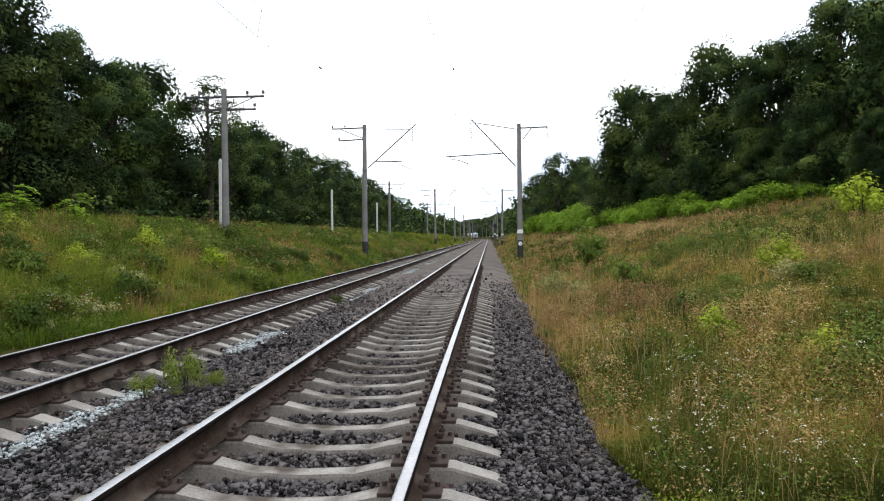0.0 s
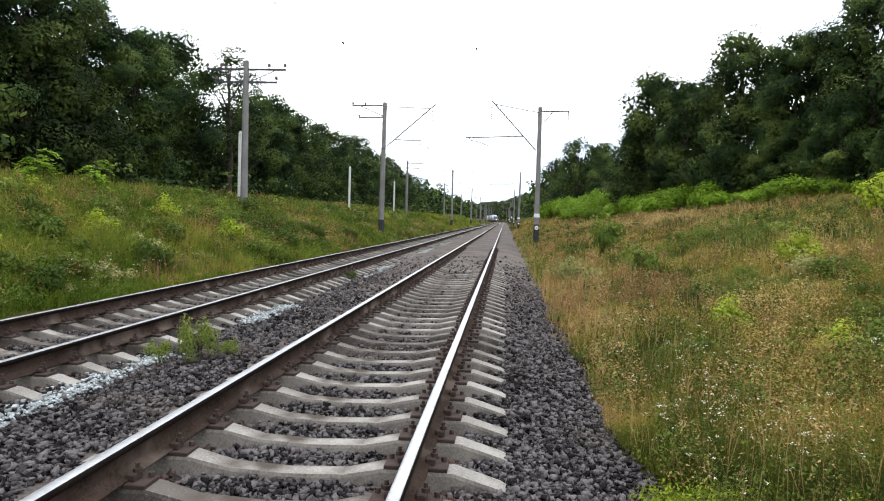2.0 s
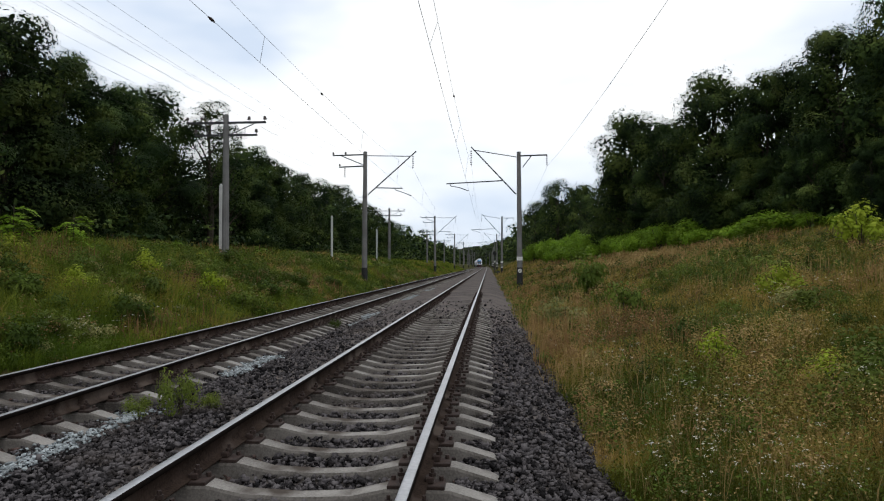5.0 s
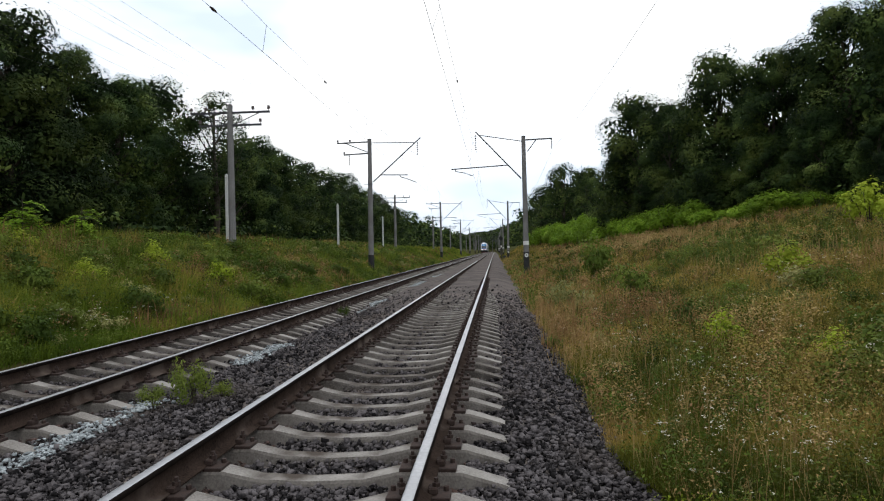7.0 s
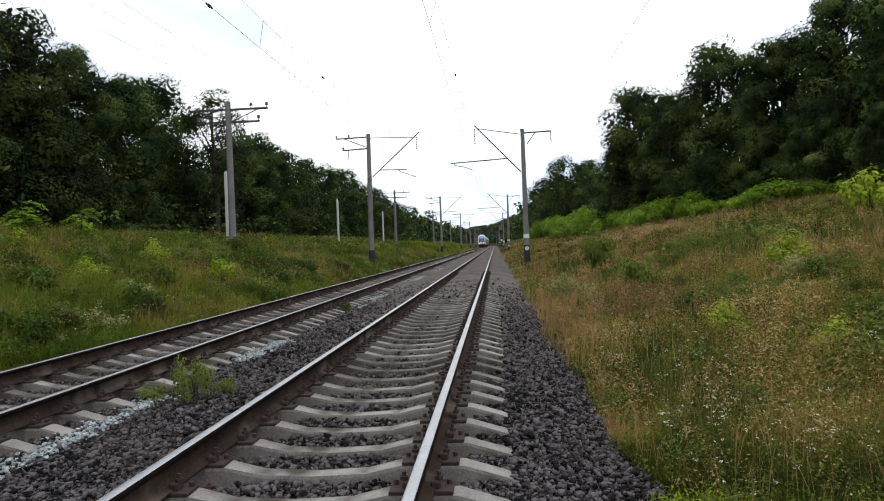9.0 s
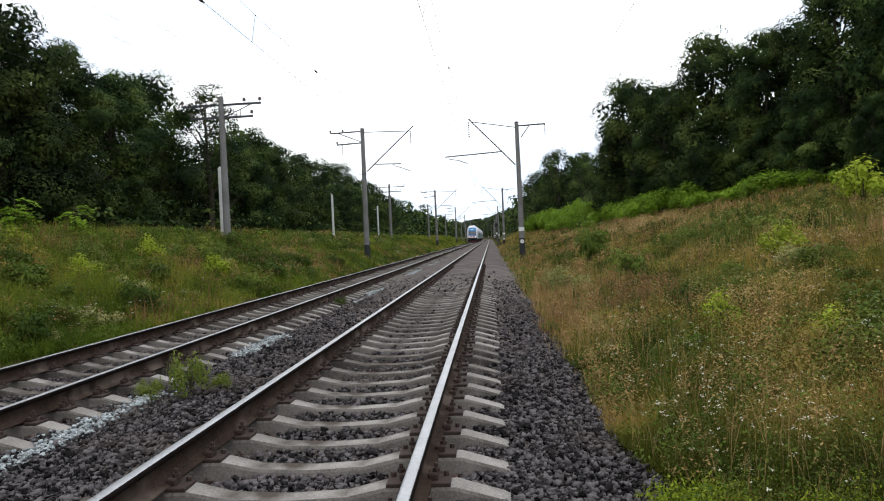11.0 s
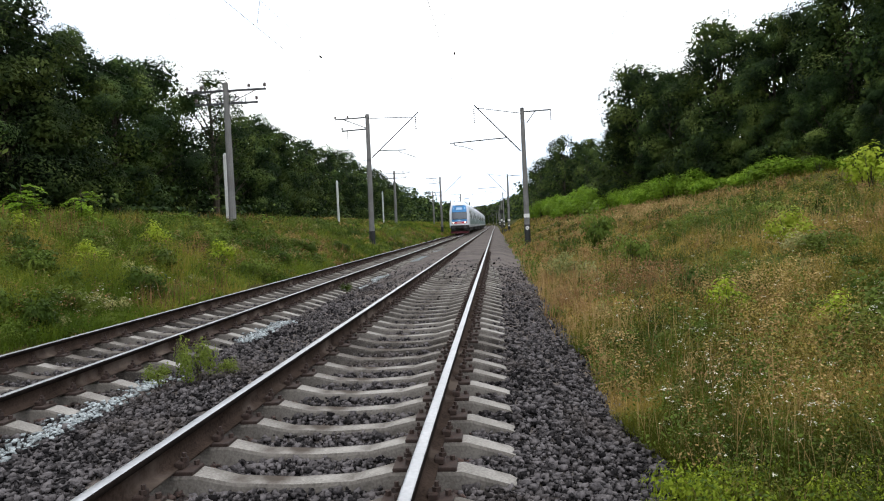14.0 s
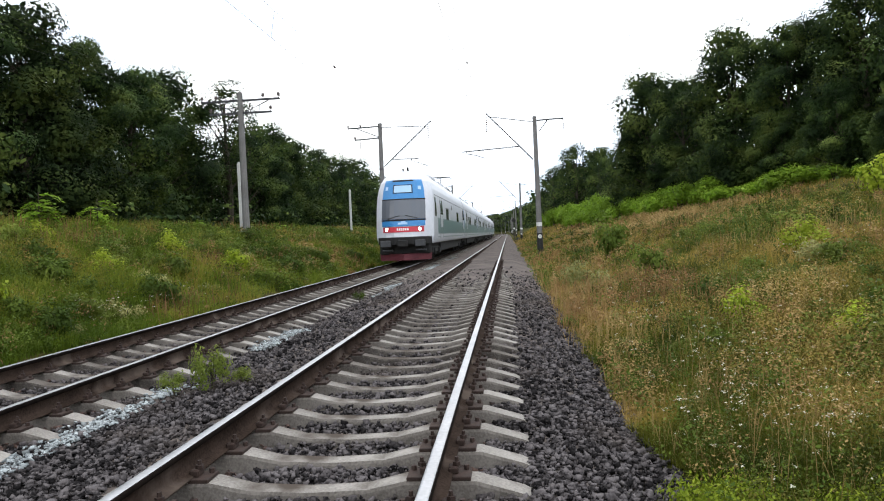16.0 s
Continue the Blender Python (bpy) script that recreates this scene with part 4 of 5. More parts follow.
free = (fx > 1.15) | (fx < -7.4)
fx, fy = fx[free], fy[free]
n = len(fx)
at = np.repeat(np.stack([fx, fy, terrain(fx, fy) + r.uniform(0.26, 0.52, n)], -1), 5, 0) + r.normal(0, 0.016, (5 * n, 3)) * (1, 1, 0.4)
v, f = leaf_quads(at, np.repeat(0.0065 + 0.0006 * fy, 5), r, 1.5)
tagged(new("white_wildflowers", mesh_of("white_wildflowers", v, f, PETAL)), "small white wildflower heads among the grass", "flowers", kind="stuff")

# mixed herbs: low rounded tussocks that break up the grass, in drifts of one kind
KINDS_OF_HERB = ((GRASS, "straw-green leafy tussocks in the meadow"), (WEED, "green herb tussocks in the meadow"), (STRAW, "withered straw-coloured tussocks in the meadow"), (RUSSET, "withered russet dock and sorrel tussocks"), (DEEP, "dark green low herbs in the meadow, shade in their colour"))
DRIFTS = [  # x, y, spread along x and y, how many, which kind
    (9.2, 45, 1.4, 3.5, 120, 2), (11.5, 51, 1.0, 2.5, 60, 2), (3.1, 14.5, 0.5, 1.3, 60, 3), (1.4, 13.2, 0.25, 1.6, 60, 3), (1.25, 7.8, 0.15, 0.8, 50, 2),
    (3.9, 11.0, 0.5, 0.7, 50, 2), (10.0, 20.8, 1.2, 1.4, 60, 0), (7.7, 23.3, 1.6, 2.0, 150, 1), (11.0, 32, 1.5, 3.0, 110, 1), (3.8, 13.4, 0.5, 0.9, 50, 1), (2.6, 6.3, 0.5, 0.6, 70, 4),
    (3.3, 6.5, 0.7, 0.7, 170, 4), (1.65, 5.0, 0.3, 0.5, 50, 2), (1.9, 4.3, 0.3, 0.4, 40, 0), (2.1, 5.6, 0.3, 0.5, 30, 3), (5.5, 9.5, 0.9, 1.0, 60, 4), (2.2, 9.0, 0.4, 1.0, 50, 0), (-9.2, 21.8, 0.6, 2.0, 70, 3), (-8.7, 33, 0.6, 3.0, 80, 3),
    (-8.3, 11.5, 0.3, 0.8, 30, 3), (-9.4, 13.4, 0.7, 1.0, 70, 1), (-10.5, 17, 0.8, 2.2, 80, 4), (-9.2, 27, 0.6, 2.2, 70, 4), (-11, 14.5, 0.7, 1.6, 60, 4)]
rx1, ry1 = meadow(2900, 2.8, 70, 1.25, 1, 14)
rx2, ry2 = meadow(2300, 8, 80, 1.15, -1, 7)
hx, hy = np.concatenate([rx1, rx2]), np.concatenate([ry1, ry2])
kind = (2.2 * (waves(hx * 1.1, hy * 0.9, 13.0) + 1.2) + r.random(len(hx)) * 1.6).astype(int) % 5
kind[(hx > 0) & (kind == 2) & (r.random(len(hx)) < 0.65)] = 0
kind[(hx < 0) & ((kind == 2) | (kind == 3) & (r.random(len(hx)) < 0.7))] = 1
for x, y, dx, dy, n, k in DRIFTS:
    hx, hy = np.concatenate([hx, x + r.normal(0, dx, n)]), np.concatenate([hy, y + r.normal(0, dy, n)])
    kind = np.concatenate([kind, np.full(n, k)])
free = (hx > 1.05) | (hx < -7.35)
hx, hy, kind = hx[free], hy[free], kind[free]
for k, (mat, text) in enumerate(KINDS_OF_HERB):
    px, py = hx[kind == k], hy[kind == k]
    n, per = len(px), 50
    rad = np.repeat(r.uniform(0.06, 0.22, n) * (0.7 + 0.03 * py), per)
    high = np.repeat(r.uniform(0.2, 0.56, n) * np.clip(0.5 + 0.4 * np.minimum(np.abs(px - 0.9), np.abs(px + 7.3)), 0.4, 1.0), per)
    d = r.normal(0, 1, (n * per, 3)) + (0, 0, 0.4)
    d /= np.linalg.norm(d, axis=1)[:, None]
    at = np.repeat(np.stack([px, py, terrain(px, py)], -1), per, 0) + d * np.stack([rad, rad, high * 0.5], -1) * (0.5 + 0.7 * r.random((n * per, 1))) + np.stack([0 * high, 0 * high, high * 0.6], -1)
    v, f = leaf_quads(at, np.repeat(0.0075 + 0.0011 * py, per), r, 0.5, d)
    tagged(new("meadow_herbs", rounded(mesh_of("meadow_herbs", v, f, mat), d)), text, "weeds", kind="stuff")
tx, ty = RNG.normal(9.6, 1.5, 5200), RNG.normal(45, 6, 5200)
blades("dry_grass", tx, ty, 0.3 + 0.25 * RNG.random(5200), np.full(5200, 0.03), STRAW, "pale dry grass patch high on the bank", 0.5, seed=15, head=True)

# ---- trees ----


def crown_points(rng, n_lobe, n_leaf, w, z0, z1, lobe=1.0):
    """Leaf places, outward ways and lobe centres: solid billowing lobes, each of small tufts, heaped into an uneven crown."""
    out, ways, cen = [], [], []
    turn = rng.uniform(0, 6.28)
    for i in range(n_lobe):
        f = (i + 0.6 * rng.random()) / n_lobe
        env = w * math.sqrt(max(0.02, 1 - ((f - 0.36) / 0.66) ** 2))
        turn += 2.4 + rng.normal(0, 0.3)
        q = env * (0.42 + 0.5 * rng.random()) * (1 - 0.35 * max(0, f - 0.75) / 0.25)
        radial = np.array((math.cos(turn), math.sin(turn), 0.0))
        c = radial * q + (0, 0, z0 + (z1 - z0) * f)
        s = lobe * rng.uniform(0.8, 1.2) * (1.1 - 0.22 * f)
        heads = rng.normal(0, 1, (9, 3)) + radial * 0.5 + (0, 0, 0.5)
        heads /= np.linalg.norm(heads, axis=1)[:, None]
        pick = rng.integers(0, 9, n_leaf)
        d = rng.normal(0, 1, (n_leaf, 3)) + heads[pick] * 0.9
        d /= np.linalg.norm(d, axis=1)[:, None]
        at = heads[pick] * 0.62 + d * (0.42 + 0.16 * rng.random((n_leaf, 1))) * rng.uniform(0.75, 1.2, 9)[pick][:, None]
        stray = rng.random(n_leaf) < 0.06
        at[stray] *= rng.uniform(1.05, 1.3, (stray.sum(), 1))
        out.append(c + at * (s, s, s * 0.78))
        ways.append(0.7 * d + 0.5 * heads[pick])
        cen.append((c, s))
    return np.concatenate(out), np.concatenate(ways), cen


def tree(rng, height, w, n_lobe, n_leaf, leaf, low=0.12, lobe=1.0, core=110):
    m = new("tree")
    pts, ways, cen = crown_points(rng, n_lobe, n_leaf, w, height * low, height * 0.93, lobe)
    size = np.full(len(pts), leaf)
    if core:  # the shaded inside of every lobe and of the crown's heart
        ball = rng.normal(0, 1, (n_lobe, core, 3))
        ball *= (rng.random((n_lobe, core, 1)) ** 0.4 * 0.74) / np.linalg.norm(ball, axis=2)[:, :, None]
        inner = np.concatenate([c + b * (q, q, q * 0.75) for b, (c, q) in zip(ball, cen)])
        h = rng.uniform(low, 0.8, 500)
        a, q = rng.uniform(0, 2 * np.pi, 500), np.sqrt(rng.random(500)) * w * 0.6
        inner = np.concatenate([inner, np.stack([np.cos(a) * q, np.sin(a) * q, h * height], -1)])
        pts = np.concatenate([pts, inner])
        ways = np.concatenate([ways, rng.normal(0, 1, inner.shape) * (1, 1, 0.3)])
        size = np.concatenate([size, np.full(len(inner), max(0.13, 1.3 * leaf))])
    v, f = leaf_quads(pts, size, rng, 0.25, ways)
    bm = bmesh.new()
    path = [Vector((0.25 * rng.normal() * k, 0.25 * rng.normal() * k, height * k * 0.9 - 0.3)) for k in (0, 0.3, 0.6, 0.95)]
    for i, (a, b) in enumerate(zip(path[:-1], path[1:])):
        rod(bm, a, b, 0.2 * (1 - 0.28 * i), 0.2 * (1 - 0.28 * (i + 1)), 8)
    for c, q in cen[:: max(1, n_lobe // 14)]:
        k = min(0.9, max(0.15, (c[2] - 1.2) / (height * 0.95)))
        a = Vector((0, 0, height * k * 0.85))
        rod(bm, a, a.lerp(Vector(c), 0.95), 0.06, 0.02, 5)
    part("trunk", bm_mesh("trunk", bm, BARK), None, m, "dark bare trunk and limbs")
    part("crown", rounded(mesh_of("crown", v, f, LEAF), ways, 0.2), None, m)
    return m


R3 = np.random.default_rng(33)
GROUP = "wood along the cutting"
FINE = [tree(R3, 9.5, 2.3, 26, 1150, 0.056, 0.10, 1.15, 240), tree(R3, 9.0, 2.5, 25, 1200, 0.056, 0.10, 1.2, 240), tree(R3, 10.0, 2.1, 28, 1100, 0.054, 0.08, 1.1, 240)]
KINDS = [tree(R3, 9.5, 2.4, 24, 420, 0.095, 0.10, 1.25, 70), tree(R3, 9.0, 2.6, 23, 420, 0.095, 0.10, 1.3, 70), tree(R3, 10.0, 2.2, 26, 400, 0.09, 0.08, 1.15, 70), tree(R3, 8.5, 2.6, 22, 420, 0.098, 0.08, 1.3, 70)]
BACK = [tree(R3, 9.5, 2.6, 22, 220, 0.13, 0.08, 1.35, 60), tree(R3, 9.0, 2.8, 21, 220, 0.13, 0.08, 1.4, 60)]
THIN = tree(R3, 10.5, 1.4, 28, 300, 0.06, 0.3, 0.72, 0)
LABELS = ["dense dark-green deciduous tree at the wood's edge", "broad dark-green deciduous tree at the wood's edge", "tall dark-green deciduous tree at the wood's edge", "low-branched dark-green deciduous tree at the wood's edge"]
for k, text in zip(KINDS + FINE, LABELS + LABELS):
    tagged(k, text, "tree", GROUP)
for k in BACK:
    tagged(k, "dark-green deciduous tree deeper in the wood", "tree", GROUP)
tagged(THIN, "slender open-crowned tree with sky showing through", "tree", GROUP)
used = set()


def plant(kind, x, y, top, wide=1.0):
    """A tree whose crown ends at the height top."""
    z = float(terrain(x, y)) - 0.1
    own = {id(FINE[0]): 9.5, id(FINE[1]): 9.0, id(FINE[2]): 10.0, id(KINDS[0]): 9.5, id(KINDS[1]): 9.0, id(KINDS[2]): 10.0, id(KINDS[3]): 8.5, id(BACK[0]): 9.5, id(BACK[1]): 9.0, id(THIN): 10.5}[id(kind)]
    s = (top - z) / own / 1.0
    at = pose(x, y, z, 0, 0, R3.uniform(0, 360)) @ Matrix.Diagonal((s * wide, s * wide, s, 1))
    t = kind if id(kind) not in used else copy_thing(kind, Matrix.Identity(4))
    used.add(id(kind))
    t.matrix_basis = at


LEFT = [(-17.8, 20, 10.2), (-17.6, 24, 10.6), (-17.6, 27.5, 10.3), (-17.4, 31, 9.9), (-18.2, 35.5, 10.9), (-19.5, 40, 8.0), (-18, 47.5, 9.0), (-18, 50.5, 10.3), (-17.8, 55, 10.2), (-18, 60, 10.0), (-17.7, 65, 10.2), (-18, 70, 10.0), (-17.8, 76, 10.3), (-18, 82, 10.9), (-17.6, 88, 10.2), (-17.8, 95, 10.0), (-17.6, 102, 10.0), (-17.8, 110, 9.6), (-17.6, 118, 9.4), (-17.8, 126, 9.3)]
for i, (x, y, top) in enumerate(LEFT):
    plant(FINE[i % 3] if y < 58 else KINDS[i % 4], x, y, top, 1.12)
    plant(BACK[i % 2], x - 5 + R3.uniform(-1, 1), y + R3.uniform(-1.5, 1.5), top - 0.6 + R3.uniform(-1.2, 0.2), 1.25)
    if i % 4 == 1:
        plant(BACK[1], x + 1.2 + R3.uniform(-0.5, 0.5), y + 1.8, 6.0 + R3.uniform(-1, 1), 1.3)
plant(THIN, -17.0, 41.2, 11.7, 1.3)
plant(THIN, -16.8, 43.6, 10.6, 1.2)
RIGHT = [  # x, y, top, width
    (12.9, 62, 14.9, 1.15), (13.0, 69, 12.4, 0.95), (14.4, 58, 13.4, 1.0), (16.0, 50, 14.9, 1.05), (18.0, 46.5, 14.2, 1.0), (20.6, 42, 15.6, 1.0), (17.7, 39.0, 8.6, 1.05), (18.3, 34.5, 7.4, 1.05), (21.5, 36, 15.8, 1.0),
    (23.0, 31, 15.5, 1.0), (10.6, 108, 14.4, 0.9), (13.4, 101, 12.8, 0.95), (8.0, 119, 12.2, 0.85), (13.8, 74, 10.4, 0.9), (13.5, 86, 10.8, 0.9), (12.6, 129, 13.6, 0.9), (11.5, 139, 13.8, 0.9)]
for i, (x, y, top, wide) in enumerate(RIGHT):
    plant(FINE[(i + 1) % 3] if y < 72 else KINDS[(i + 1) % 4], x, y, top, wide)
    plant(BACK[i % 2], x + 4.5 + R3.uniform(-1, 1), y + R3.uniform(-1.5, 2.5), top + R3.uniform(-1.6, -0.4) * (1 if top > 9 else -4), 1.1)
    if 1 < i < 6:
        plant(FINE[i % 3], x - 0.9, y - 1.5, 7.8 + R3.uniform(-0.8, 0.8), 1.15)


def woods(name, spots, per, leaf, label):
    """Far woodland: crowns of larger leaf sprays, joined."""
    cs, ss, ds = [], [], []
    for x, y, top in spots:
        z = float(terrain(x, y))
        h = top - z
        n_l = per
        k = R3.integers(5, 9)
        cen = np.stack([R3.normal(0, 1.5, k), R3.normal(0, 1.5, k), z + h * np.linspace(0.02, 0.86, k)], -1)
        pick = R3.integers(0, k, n_l)
        d = R3.normal(0, 1, (n_l, 3)) + (0, 0, 0.6)
        d /= np.linalg.norm(d, axis=1)[:, None]
        c = cen[pick] + d * (0.75 + 0.3 * R3.random(n_l))[:, None] * (1.7, 1.7, h * 0.14) + (x, y, 0)
        cs.append(c)
        ds.append(d)
        ss.append(np.full(n_l, leaf * (0.6 + y / 500)))
    v, f = leaf_quads(np.concatenate(cs), np.concatenate(ss), R3, 0.35, np.concatenate(ds))
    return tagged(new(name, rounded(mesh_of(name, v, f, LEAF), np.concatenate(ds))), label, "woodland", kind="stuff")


spots = []
for y in np.arange(132, 900, 5.5):
    for u, top in ((-18, 9.2), (-22.5, 9.6), (-28, 10.5)):
        yy = y + R3.uniform(-2, 2)
        spots.append((u + float(bend(yy)) + R3.uniform(-1.5, 1.5), yy, top + R3.uniform(-1.5, 0.8) + max(0, (y - 300) * 0.006)))
    near = 11.5 - 4.5 * min(1, max(0, (y - 200) / 200))
    for u, top in ((near, 13.5), (near + 4, 14.5), (near + 9, 15.5)):
        yy = y + R3.uniform(-2, 2)
        if yy > 142:
            spots.append((u + float(bend(yy)) + R3.uniform(-1.5, 1.5), yy, top + R3.uniform(-2, 1) + max(0, (y - 300) * 0.014)))
woods("far_woods", spots, 170, 0.5, "dark deciduous woodland lining both sides of the line")
brush = []
for y in np.arange(14, 130, 1.6):
    brush.append((-17.5 + R3.uniform(-0.8, 0.8), y, 3.0 + R3.uniform(-0.6, 1.0)))
    brush.append((-20.5 + R3.uniform(-0.8, 0.8), y, 5 + R3.uniform(-0.6, 1.0)))
    brush.append((-26 + R3.uniform(-0.8, 0.8), y, 8.5 + R3.uniform(-0.6, 1.0)))
    if y > 30:
        rx = float(crest(y)) + 2.6
        brush.append((rx + 1.5 + R3.uniform(-0.6, 0.6), y, 4.2 + R3.uniform(-0.6, 1.2)))
        brush.append((rx + 10, y, 10 + R3.uniform(-0.6, 1.2)))
        brush.append((rx + 5, y, 6 + R3.uniform(-0.6, 1.2)))
woods("undergrowth", brush, 170, 0.20, "dark leafy undergrowth at the edge of the wood")

# ---- train ----
T_WHITE = surface("train_white_paint", (0.52, 0.54, 0.59), (0.63, 0.65, 0.70), 0.35, scale=0.8, fine=6, bump=0.02)
T_NUMBER = plain("train_number_white", (0.75, 0.75, 0.75), 0.5)
T_TEAL = surface("train_grey_green_paint", (0.125, 0.205, 0.215), (0.165, 0.25, 0.262), 0.35, scale=0.8, fine=6, bump=0.02)
T_BLUE = surface("train_blue_paint", (0.032, 0.185, 0.44), (0.048, 0.235, 0.52), 0.3, scale=1, fine=8, bump=0.02)
T_RED = surface("train_red_paint", (0.42, 0.02, 0.04), (0.52, 0.035, 0.05), 0.4, scale=1, fine=8, bump=0.02)
T_PLOUGH = surface("train_plough_paint", (0.08, 0.014, 0.02), (0.13, 0.022, 0.03), 0.65, scale=2, fine=12, bump=0.1)
T_DARK = surface("train_underframe", (0.008, 0.008, 0.009), (0.022, 0.021, 0.02), 0.85, scale=3, fine=20, bump=0.2)
T_GREY = surface("train_grey_panel", (0.032, 0.033, 0.037), (0.055, 0.057, 0.062), 0.5, scale=3, fine=20, bump=0.1)
T_GLASS = plain("dark_train_glass", (0.025, 0.03, 0.035), 0.08)
# Paler than the side glass: a grey-blue reflection is put into the base colour.
T_SCREEN = plain("windscreen_with_reflection", (0.105, 0.115, 0.135), 0.12)
T_LAMP = plain("headlight_glow", (1.0, 0.98, 0.92), 0.3, glow=6.0)
T_DISPLAY = plain("destination_display", (0.34, 0.52, 0.72), 0.4, glow=0.05)
CAR = 26.4
ZS = [0.95, 1.05, 1.3, 1.6, 2.2, 2.9, 3.4, 3.8, 4.15, 4.45, 4.68, 4.84, 4.92]
WS = [1.37, 1.43, 1.48, 1.49, 1.49, 1.49, 1.46, 1.40, 1.29, 1.12, 0.84, 0.47, 0.0]


def half_width(z):
    return float(np.interp(z, ZS, WS))


def nose(u, z):
    """How far the front skin lies behind the foremost point; u runs -1 to 1 across."""
    rake = np.interp(z, [0.3, 1.4, 2.2, 3.2, 4.2, 4.45, 4.7, 4.92], [0.0, 0.0, 0.14, 0.42, 0.78, 1.05, 1.5, 2.4])
    return float(rake + 0.75 * abs(u) ** 3.2 + 0.12 * u * u)


def side_strip(name, car, y0, y1, z0, z1, material, side, out=0.006, label="", steps=3):
    """A panel that follows the side wall between two heights."""
    bm = bmesh.new()
    rows = []
    for i in range(steps + 1):
        z = z0 + (z1 - z0) * i / steps
        x = half_width(z) + out
        rows.append([bm.verts.new((side * (x - d), y, z)) for y in (y0, y1) for d in (0, out + 0.03)])
    for a, b in zip(rows[:-1], rows[1:]):
        bm.faces.new((a[0], a[2], b[2], b[0]))
        bm.faces.new((a[0], b[0], b[1], a[1]))
        bm.faces.new((a[2], a[3], b[3], b[2]))
    bm.faces.new((rows[0][0], rows[0][1], rows[0][3], rows[0][2]))
    bm.faces.new((rows[-1][0], rows[-1][2], rows[-1][3], rows[-1][1]))
    return part(name, bm, material, car, label)


def front_patch(name, parent, u0, u1, z0, z1, material, out, label="", nu=8, nz=5, round_top=0.0):
    """A panel on the curved front; y runs backwards from the nose."""
    bm = bmesh.new()
    grid = []
    for i in range(nz + 1):
        z = z0 + (z1 - z0) * i / nz
        row = []
        for j in range(nu + 1):
            u = u0 + (u1 - u0) * j / nu
            row.append(bm.verts.new((u * half_width(max(z, 1.3)), -CAR / 2 + nose(u, z) - out, z)))
        grid.append(row)
    for a, b in zip(grid[:-1], grid[1:]):
        for j in range(nu):
            bm.faces.new((a[j], a[j + 1], b[j + 1], b[j]))
    ext = bmesh.ops.extrude_face_region(bm, geom=list(bm.faces))
    for v in ext["geom"]:
        if isinstance(v, bmesh.types.BMVert):
            v.co.y += out + 0.05
    return part(name, bm, material, parent, label, smooth=False)


def shell(front):
    """Car body: lofted rings; the leading car has a raked, rounded nose."""
    ring_z = [(1, z) for z in ZS] + [(-1, z) for z in reversed(ZS[:-1])]
    bm = bmesh.new()
    if front:
        us = [-1, -0.92, -0.8, -0.6, -0.3, 0, 0.3, 0.6, 0.8, 0.92, 1]
        grid = [[bm.verts.new((u * half_width(z), -CAR / 2 + nose(u, z), z)) for u in us] for z in ZS[:-1]]
        tip = bm.verts.new((0, -CAR / 2 + nose(0, 4.92), 4.92))
        for a, b in zip(grid[:-1], grid[1:]):
            for j in range(len(us) - 1):
                bm.faces.new((a[j], a[j + 1], b[j + 1], b[j]))
        for j in range(len(us) - 1):
            bm.faces.new((grid[-1][j], grid[-1][j + 1], tip))
        first = [row[-1] for row in grid] + [tip] + [row[0] for row in reversed(grid)]
    else:
        first = [bm.verts.new((s * half_width(z), -CAR / 2 + 0.25, z)) for s, z in ring_z]
        bm.faces.new(first)
    prev = first
    for y in (-8, -3, 3, 8, CAR / 2 - 0.25):
        ring = [bm.verts.new((s * half_width(z), y, z)) for s, z in ring_z]
        k = len(ring)
        for i in range(k):
            bm.faces.new((prev[i], prev[(i + 1) % k], ring[(i + 1) % k], ring[i]))
        prev = ring
    bm.faces.new(prev)
    return bm


def bogie(car, y):
    b = part("bogie", box(box(bmesh.new(), -1.2, -1.05, y - 1.75, y + 1.75, 0.42, 0.72, 0.04), 1.05, 1.2, y - 1.75, y + 1.75, 0.42, 0.72, 0.04), T_DARK, car)
    for dy in (-1.25, 1.25):
        for s in (-1, 1):
            part("wheel", rod(bmesh.new(), (s * 0.73, y + dy, 0.46), (s * 0.87, y + dy, 0.46), 0.46, 0.46, 20), T_DARK, b)
            part("axle_box", box(bmesh.new(), s * 1.06, s * 1.3, y + dy - 0.2, y + dy + 0.2, 0.3, 0.65, 0.03), T_DARK, b)
    return b


def pantograph(car, y):
    bm = bmesh.new()
    rod(bm, (0, y - 0.3, 4.95), (0, y + 1.2, 5.38), 0.05, 0.04, 6)
    rod(bm, (0, y + 1.2, 5.38), (0, y, 5.86), 0.04, 0.03, 6)
    for s in (-1, 1):
        rod(bm, (0, y, 5.84), (s * 0.5, y, 5.92), 0.02, sides=5)
        rod(bm, (s * 0.5, y - 0.7, 4.98), (s * 0.5, y + 0.9, 4.98), 0.05, sides=6)
        rod(bm, (s * 0.5, y + 0.5, 4.75), (s * 0.5, y + 0.5, 4.98), 0.07, sides=8)
    pg = part("pantograph", bm, T_DARK, car, "raised black pantograph")
    part("collector_bow", polyline(bmesh.new(), [(-0.95, y - 0.15, 5.75), (-0.75, y - 0.15, 5.93), (0.75, y - 0.15, 5.93), (0.95, y - 0.15, 5.75)], 0.03, 6), T_DARK, pg)
    part("collector_bow", polyline(bmesh.new(), [(-0.95, y + 0.2, 5.75), (-0.75, y + 0.2, 5.93), (0.75, y + 0.2, 5.93), (0.95, y + 0.2, 5.75)], 0.03, 6), T_DARK, pg)


